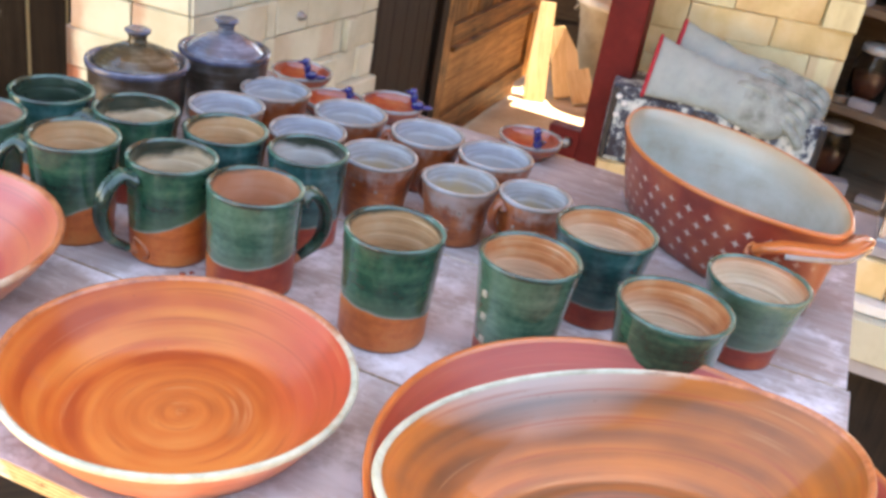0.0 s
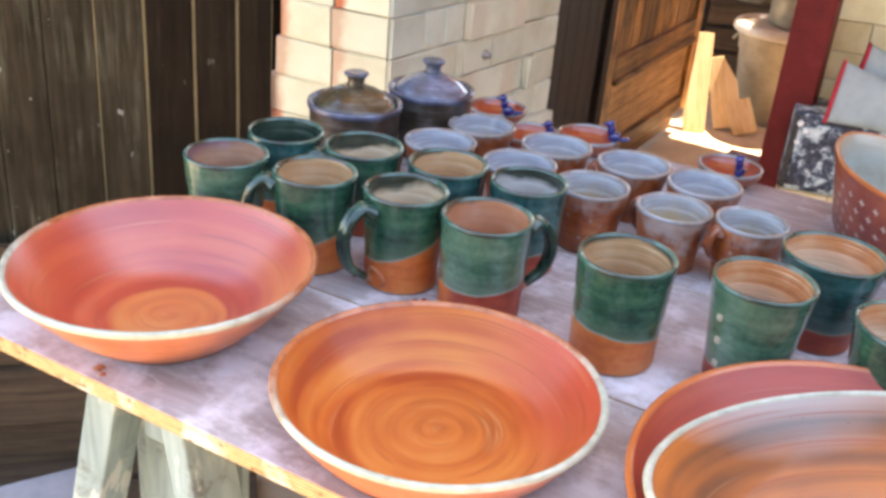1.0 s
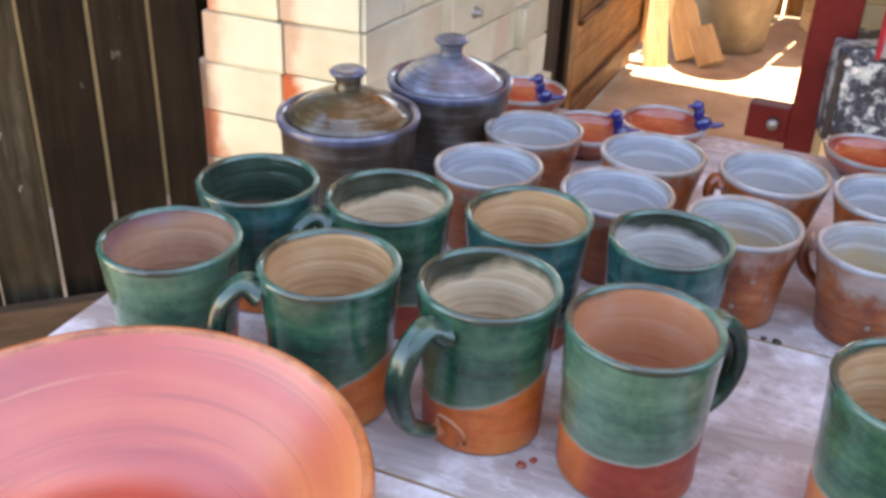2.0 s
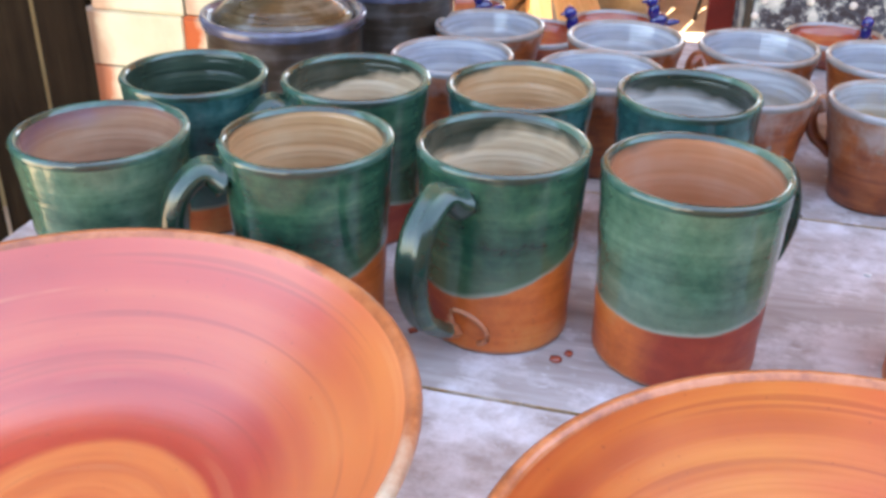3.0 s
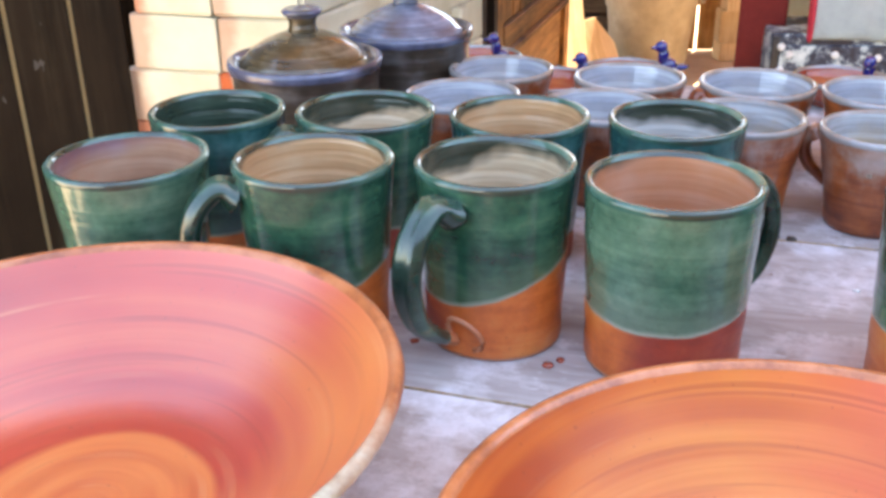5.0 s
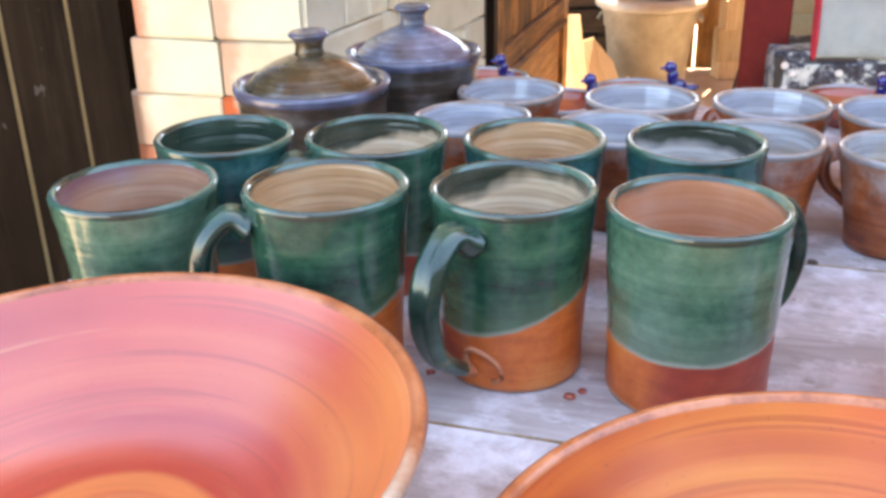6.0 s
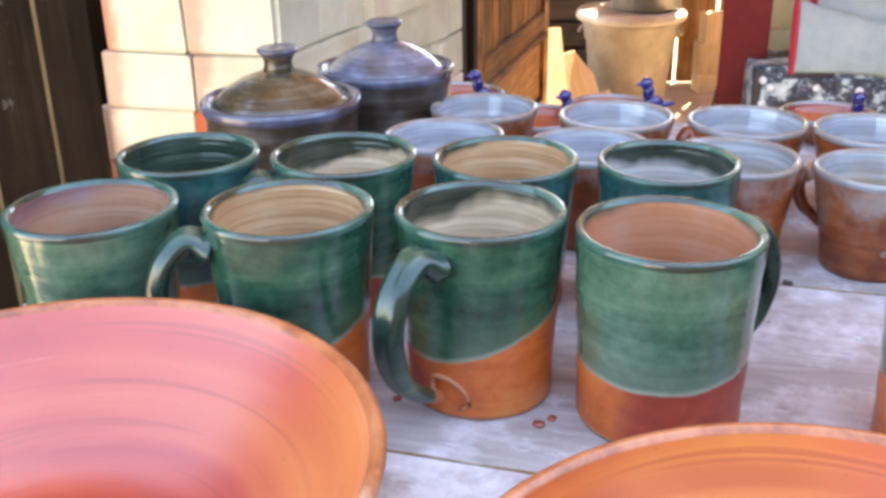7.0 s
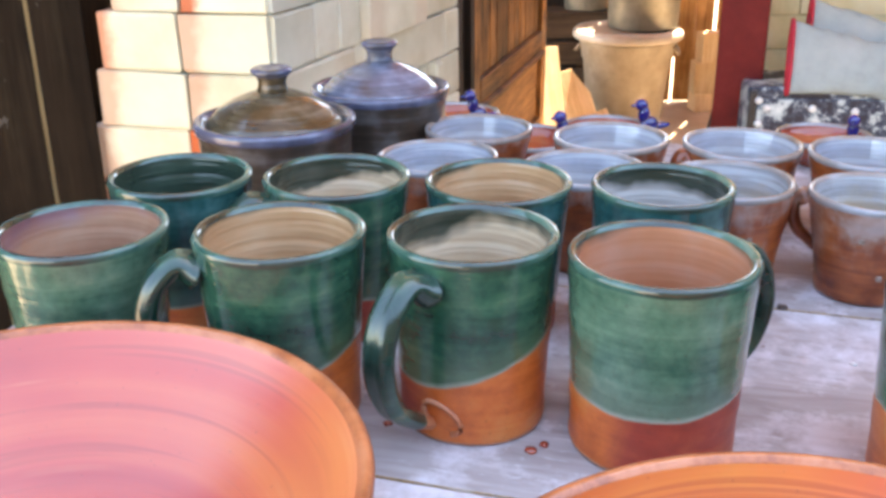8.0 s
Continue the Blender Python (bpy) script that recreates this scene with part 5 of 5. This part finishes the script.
for sx in (0.008, 0.492):
    part("corner", boxed(0.014, 0.012, 0.18, 0.004), "black", CASE, at=pose(sx, -0.003, 0.095), smooth=False)
for k in range(6):
    b = bmesh.new()
    bmesh.ops.create_uvsphere(b, u_segments=12, v_segments=8, radius=0.0075, matrix=Matrix.Diagonal((1, 0.5, 1, 1)))
    part("glaze_drop", b, "white_cap", CASE, at=pose((0.018, 0.034, 0.12, 0.02, 0.2, 0.3, 0.4, 0.03, 0.46)[k], -0.009, (0.165, 0.15, 0.15, 0.12, 0.145, 0.15, 0.15, 0.05, 0.16)[k]))


def glove(name, m, label):
    """A welding glove lying on its side: flared cuff, palm, fingers and thumb."""
    t = thing(name, m, label, "glove", "suede welding gloves")
    bm = bmesh.new()
    n = 26
    seg = 20
    rows = []
    for i in range(n + 1):
        q = i / n
        x = 0.355 * q
        half = 0.074 - 0.02 * min(1, q / 0.45) + (0.012 * math.sin((q - 0.45) * 5) if q > 0.45 else 0)
        if q > 0.85:
            half *= max(0.25, 1 - ((q - 0.85) / 0.15) ** 2 * 0.7)
        th = 0.009 + 0.019 * math.sin(q * 2.6) + 0.003 * math.sin(q * 31)
        droop = -0.02 * q * q
        ring = []
        for k in range(seg):
            a = 2 * math.pi * k / seg
            p = Vector((x, th * math.sin(a), half * math.cos(a) + droop))
            p += Vector((0, 1, 0)) * noise.noise(p * 22) * 0.006 * (0.3 + q) + Vector((0, 0, 1)) * noise.noise(p * 30 + Vector((5, 0, 0))) * 0.004
            ring.append(bm.verts.new(p))
        rows.append(ring)
    for i in range(n):
        for k in range(seg):
            f = bm.faces.new((rows[i][k], rows[i][(k + 1) % seg], rows[i + 1][(k + 1) % seg], rows[i + 1][k]))
            f.material_index = 1 if i > n * 0.6 else 0
    bm.faces.new(rows[0][::-1])
    bm.faces.new(rows[-1])
    part("cuff_and_palm", bm, ["suede", "suede_dirt"], t)
    edge = [v for v in [(0.0, 0.0105 * math.sin(2 * math.pi * k / 20), 0.076 * math.cos(2 * math.pi * k / 20)) for k in range(21)]]
    part("cuff_binding", tube(edge, 0.0042, 8, 1.0, Vector((1, 0.01, 0))), "piping", t, "red cloth binding of the cuff")
    for k in range(4):
        z = 0.034 - 0.023 * k
        pts = [(0.29, 0.0, z), (0.33, -0.012, z - 0.003), (0.368, -0.02, z - 0.022 - 0.004 * k), (0.372, -0.012, z - 0.05)]
        part("finger", tube(curve_points(pts, 4), [0.0135] * 10 + [0.011, 0.008, 0.004], 10, 0.9), "suede_dirt", t)
    part("thumb", tube(curve_points([(0.18, -0.004, 0.01), (0.23, -0.018, 0.022), (0.285, -0.022, 0.006)], 5), [0.014] * 8 + [0.012, 0.009, 0.004], 10, 0.9), "suede_dirt", t)
    return t


glove("welding_glove", pose(0.536, 2.255, 0.825, -32, 7, -9), "grey green suede welding glove with red bound cuff on a case")
glove("welding_glove", pose(0.594, 2.318, 0.858, -34, 10, -8), "grey green suede welding glove leaning behind its pair")

# ---- beyond the gate ----
BIN = thing("lidded_bin", pose(0.833, 4.755, 0) @ Matrix.Scale(0.9, 4), "dusty grey plastic bin with cream lid", "bin")
p = [(0, 0.0), (0.17, 0), (0.178, 0.01), (0.215, 0.36), (0.222, 0.365), (0.232, 0.44), (0.24, 0.445), (0.24, 0.46), (0.0, 0.46)]
part("tub", lathe(p, 48), "bin", BIN)
q = [(0.0, 0.462), (0.262, 0.462), (0.268, 0.47), (0.266, 0.492), (0.255, 0.505), (0.22, 0.51), (0.21, 0.503), (0, 0.508)]
part("lid", lathe(q, 48), "bin_lid", BIN, "cream plastic lid")
for a in (-20, 160):
    pts = [(0.225, -0.055, 0.43), (0.245, -0.05, 0.40), (0.249, 0.0, 0.39), (0.245, 0.05, 0.40), (0.225, 0.055, 0.43)]
    part("handle", tube(curve_points(pts, 4), 0.007, 8), "bin", BIN, at=pose(0, 0, 0, 0, 0, a))


def tub(x, y, z, r, h, label):
    prof = [(0, 0), (r * 0.92, 0), (r * 0.94, 0.008), (r, h - 0.01), (r + 0.008, h - 0.006), (r + 0.008, h), (r - 0.004, h), (r * 0.9, 0.01), (0, 0.008)]
    return tagged(finish(lathe(prof, 40), "metal_tub", "zinc", at=pose(x, y, z)), label, "tub", "tubs on the bin")


tub(0.896, 4.755, 0.46, 0.162, 0.28, "dull galvanised tub standing on the bin lid")
tub(0.698, 5.047, 0.4975, 0.104, 0.28, "dull galvanised tub standing on a crate")
CRATE = thing("crate", pose(0.648, 5.073, 0) @ Matrix.Scale(0.87, 4), "dark brown timber crate behind the bin", "crate")
for k in range(4):
    for sy in (-0.13, 0.13):
        part("slat", boxed(0.36, 0.018, 0.12), "post_h", CRATE, at=pose(0, sy, 0.07 + 0.142 * k), smooth=False)
part("top", boxed(0.36, 0.29, 0.02), "post_h", CRATE, at=pose(0, 0, 0.56), smooth=False)


def leaning(x, y, w, h, tilt, turn, roundtop, label, roll=0):
    bm = bmesh.new()
    pts = [(-w / 2, 0), (w / 2, 0), (w / 2, h * 0.62), (w * 0.1, h), (-w * 0.35, h), (-w / 2, h * 0.9)] if roundtop else [(-w / 2, 0), (w / 2, 0), (w / 2, h), (-w / 2, h)]
    fr = [bm.verts.new((a, 0, b)) for a, b in pts]
    f = bm.faces.new(fr)
    r = bmesh.ops.extrude_face_region(bm, geom=[f])
    for v in r["geom"]:
        if isinstance(v, bmesh.types.BMVert):
            v.co.y += 0.02
    bmesh.ops.bevel(bm, geom=bm.edges[:], offset=0.002, segments=1, affect="EDGES")
    ob = finish(bm, "offcut_board", "raw", smooth=False, at=pose(x, y, 0.004 + abs(math.sin(radians(roll))) * w / 2, tilt, roll, turn))
    return tagged(ob, label, "board", "pine offcuts")


leaning(0.465, 4.37, 0.1, 0.47, -31, 4, False, "raw pine board standing in the sun by the gate")
leaning(0.622, 4.45, 0.127, 0.34, -31, -4, True, "raw pine offcut with a sloped top, leaning", -17)
leaning(0.700, 4.40, 0.108, 0.172, -42, 6, False, "short raw pine offcut leaning on a larger one", -18)

SLATS = thing("wall_far", Matrix(), "orange stained slatted shed wall with light between the slats", "wall", kind="structure")
r = random.Random(17)
x = 0.7
while x < 3.0:
    w = r.choice((0.085, 0.103, 0.12))
    board("slat", (x, 5.365 - 0.11 * x), (x + w, 5.365 - 0.11 * (x + w)), 0.006, 1.6, 0.02, "slat", SLATS)
    x += w + r.choice((0.003, 0.005, 0.012, 0.016))
for z in (0.26, 1.2):
    board("rail", (0.7, 5.325), (3.0, 5.07), z - 0.04, z + 0.04, 0.04, "slat", SLATS)
board("slat", (-0.4, 5.20), (0.68, 5.15), 0.0, 1.75, 0.03, "post_dark", SLATS)

BLOCKS = [(1.325, 5.06, 0.0, 0.175, 0.1, 0.086, 4), (1.318, 5.06, 0.086, 0.168, 0.1, 0.15, -3), (1.331, 5.055, 0.236, 0.16, 0.09, 0.14, 6)]
for k, (bx, by, bz, sx, sy, sz, tz) in enumerate(BLOCKS):
    ob = finish(boxed(sx, sy, sz, 0.004), "timber_block", "raw", smooth=False, at=pose(bx, by, bz + sz / 2, 0, 0, tz))
    tagged(ob, "raw pine block in a stack by the slatted wall", "timber block", "stacked timber blocks")
ROD = finish(tube([(1.19, 4.637, 0.0), (1.36, 4.93, 0.3)], 0.008, 8), "iron_rod", "black")
tagged(ROD, "thin black iron rod leaning against the timber blocks", "rod")

# ---- right of the table: shelf with glass jars, brick pile ----
RACK = thing("shelf_rack", pose(1.24, 2.88, 0.04, 0, 0, -35), "dark timber rack with dusty shelves", "rack")
for sx in (-0.45, 0.45):
    part("upright", boxed(0.05, 0.3, 1.6), "post_dark", RACK, at=pose(sx, 0, 0.8), smooth=False)
for z in (0.12, 0.36, 0.62, 0.9, 1.2):
    part("shelf", boxed(0.85, 0.3, 0.022), "rack_wood", RACK, at=pose(0, 0, z), smooth=False)
part("back", boxed(0.95, 0.015, 1.55), "rack_wood", RACK, at=pose(0, 0.16, 0.79), smooth=False)


def glass_jar(m, r, h, label):
    t = thing("glass_jar", m, label, "jar", "glass jars on the rack")
    prof = [(0, 0), (r * 0.9, 0), (r, 0.006), (r, h * 0.75), (r * 0.8, h * 0.9), (r * 0.82, h), (r * 0.76, h), (r * 0.74, h * 0.9), (r * 0.94, h * 0.74), (r * 0.94, 0.01), (0, 0.008)]
    part("glass", lathe(prof, 28), "glass", t)
    part("contents", lathe([(0, 0.009), (r * 0.92, 0.010), (r * 0.92, h * 0.55), (0, h * 0.56)], 24), "jar_fill", t, "rusty brown powder")
    part("lid", lathe([(0, h - 0.004), (r * 0.86, h - 0.004), (r * 0.86, h + 0.014), (r * 0.8, h + 0.018), (0, h + 0.018)], 24), "white_cap", t, "chalky white lid")
    return t


r = random.Random(77)
rack_at = pose(1.24, 2.88, 0.04, 0, 0, -35)
for z in (0.371, 0.631, 0.911):
    for k in range(7):
        sx, sy, sz = r.uniform(0.03, 0.09), r.uniform(0.03, 0.06), r.uniform(0.01, 0.045)
        ob = finish(boxed(sx, sy, sz, 0.004), "kiln_prop", r.choice(("slab", "brick", "jar_pot", "white_cap")), smooth=False, at=rack_at @ pose(-0.36 + 0.115 * k + r.uniform(-0.02, 0.02), -0.115, z + sz / 2, 0, 0, r.uniform(-40, 40)))
        tagged(ob, "small dusty kiln prop lying on a rack shelf", "kiln prop", "kiln props on the rack")
M["jar_fill"] = plain("rusty brown powder", [(0.3, (0.12, 0.035, 0.02)), (0.7, (0.28, 0.11, 0.06))], 0.9)
for k, (sx, z, rr2, hh) in enumerate(((-0.3, 0.371, 0.055, 0.15), (-0.15, 0.371, 0.05, 0.13), (0.02, 0.371, 0.055, 0.16), (-0.28, 0.631, 0.055, 0.15), (-0.12, 0.631, 0.05, 0.14), (0.06, 0.631, 0.055, 0.15), (-0.25, 0.911, 0.055, 0.14), (0.0, 0.911, 0.05, 0.15))):
    glass_jar(rack_at @ pose(sx, -0.02, z), rr2, hh, "lidded glass jar of brown powder on a dark shelf")

PILE = thing("brick_pile", Matrix(), "loose pile of cream and yellow firebricks beside the table", "brick stack")
pd = Vector((math.cos(radians(-20)), math.sin(radians(-20))))
brick_wall(PILE, Vector((0.866, 1.656)), pd, 0.46, 1, 0.493, 0.088, 0.2, 0.23, "brick", 52, (0.0, 0.02), (), 0.5, 1)
brick_wall(PILE, Vector((0.856, 1.696)), pd, 0.46, 1, 0.6065, 0.0755, 0.14, 0.115, "brick_tan", 57, (0.0, 0.012), (), 0.5, 1)
part("plinth", boxed(0.44, 0.16, 0.461), "post_dark", PILE, "blackened timber plinth", pose(1.126, 1.681, 0.2305, 0, 0, -20), smooth=False)
part("ledge", boxed(0.47, 0.22, 0.03, 0.004), "slab", PILE, "grey kiln shelf under the bricks", pose(1.111, 1.671, 0.4775, 0, 0, -20), smooth=False)
part("ledge", boxed(0.47, 0.21, 0.022, 0.004), "white_cap", PILE, "chalky white kiln shelf between the courses", pose(1.111, 1.681, 0.5945, 0, 0, -20), smooth=False)
tagged(finish(boxed(0.42, 0.17, 0.02, 0.003), "kiln_shelf", "slab", smooth=False, at=pose(1.106, 1.706, 0.6955, 0, 0, -20)), "lilac grey kiln shelf lying on the brick pile", "kiln shelf")
TUBBOX = thing("clear_box", pose(1.116, 1.716, 0.706, 0, 0, -20), "open clear plastic box on the brick pile", "box")
part("base", boxed(0.34, 0.13, 0.006, 0.002), "white_cap", TUBBOX, at=pose(0, 0, 0.003), smooth=False)
for a, b_, sx, sy in ((0, -0.063, 0.34, 0.004), (0, 0.063, 0.34, 0.004), (-0.168, 0, 0.004, 0.122), (0.168, 0, 0.004, 0.122)):
    part("side", boxed(sx, sy, 0.07, 0.001), "glass", TUBBOX, at=pose(a, b_, 0.0415), smooth=False)

# under the table
for k, (x, y, z, sx, sy, sz, rz) in enumerate(((-0.55, 1.06, 0.0, 0.4, 0.3, 0.03, 12), (-0.52, 1.09, 0.03, 0.38, 0.3, 0.03, -8), (-0.2, 0.98, 0.0, 0.45, 0.35, 0.035, 25), (-1.0, 1.2, 0.0, 0.4, 0.28, 0.05, 40))):
    tagged(finish(boxed(sx, sy, sz, 0.004), "kiln_shelf", "slab", smooth=False, at=pose(x, y, z + sz / 2, 0, 0, rz)), "lilac grey kiln shelf lying on the dirt floor", "kiln shelf", "kiln shelves under the table")
FRAME = thing("wooden_tray", pose(-0.68, 0.95, 0.0, 0, 0, 35), "raw pine tray frame lying under the table", "tray")
for a, b_, sx, sy in ((0, -0.12, 0.36, 0.04), (0, 0.12, 0.36, 0.04), (-0.16, 0, 0.04, 0.2), (0.16, 0, 0.04, 0.2)):
    part("rail", boxed(sx, sy, 0.035), "raw", FRAME, at=pose(a, b_, 0.0175), smooth=False)
tagged(finish(lathe([(0, 0), (0.05, 0), (0.052, 0.004), (0.05, 0.05), (0.045, 0.056), (0, 0.056)], 32), "plastic_cap", "white_cap", at=pose(-0.14, 0.86, 0.035)), "white plastic cap lying on a kiln shelf", "cap")
# ---- unseen roof, added to shade the table and bound the sun patch ----
SHADE_ROOF = thing("ceiling", Matrix(), "unseen board roof added to shade table, kiln and gate", "roof", kind="structure")
bm = bmesh.new()
# its far eave, at the table's slant, sets the sun patch's near edge
corners = ((-1.1, 1.02), (3.4, 1.02), (3.4, 4.42), (-1.1, 6.2))
under, over = ([bm.verts.new((x, y, z)) for x, y in corners] for z in (2.40, 2.44))
bm.faces.new(under)
bm.faces.new(over[::-1])
for k in range(4):
    bm.faces.new((under[k], under[(k + 1) % 4], over[(k + 1) % 4], over[k]))
finish(bm, "roof_boards", "slat", False, SHADE_ROOF)
for x, y in ((3.3, 1.1), (3.3, 4.35)):
    part("post", boxed(0.1, 0.1, 2.4), "post_dark", SHADE_ROOF, at=pose(x, y, 1.2), smooth=False)

# ---- unseen fence behind the camera, added to darken what the glazes reflect ----
BACKF = thing("wall_front", Matrix(), "unseen dark board fence added to cut sky light and reflections", "fence", kind="structure")
board("plank", (-1.6, -2.8), (4.4, -2.8), 0.0, 2.7, 0.05, "fence", BACKF)
board("plank", (4.4, -2.8), (4.4, 5.6), 0.0, 2.7, 0.05, "fence", BACKF)
for k, (x, y, rz) in enumerate(((-1.068, 1.421, 23.5), (-1.02, 1.313, 22), (-0.983, 1.20, 24.5))):
    tagged(finish(boxed(0.95, 0.104, 0.03), "old_plank", "post_h", smooth=False, at=pose(x, y, 0.015, 0, 0, rz)), "old dark plank lying on the dirt by the fence", "plank", "old planks")
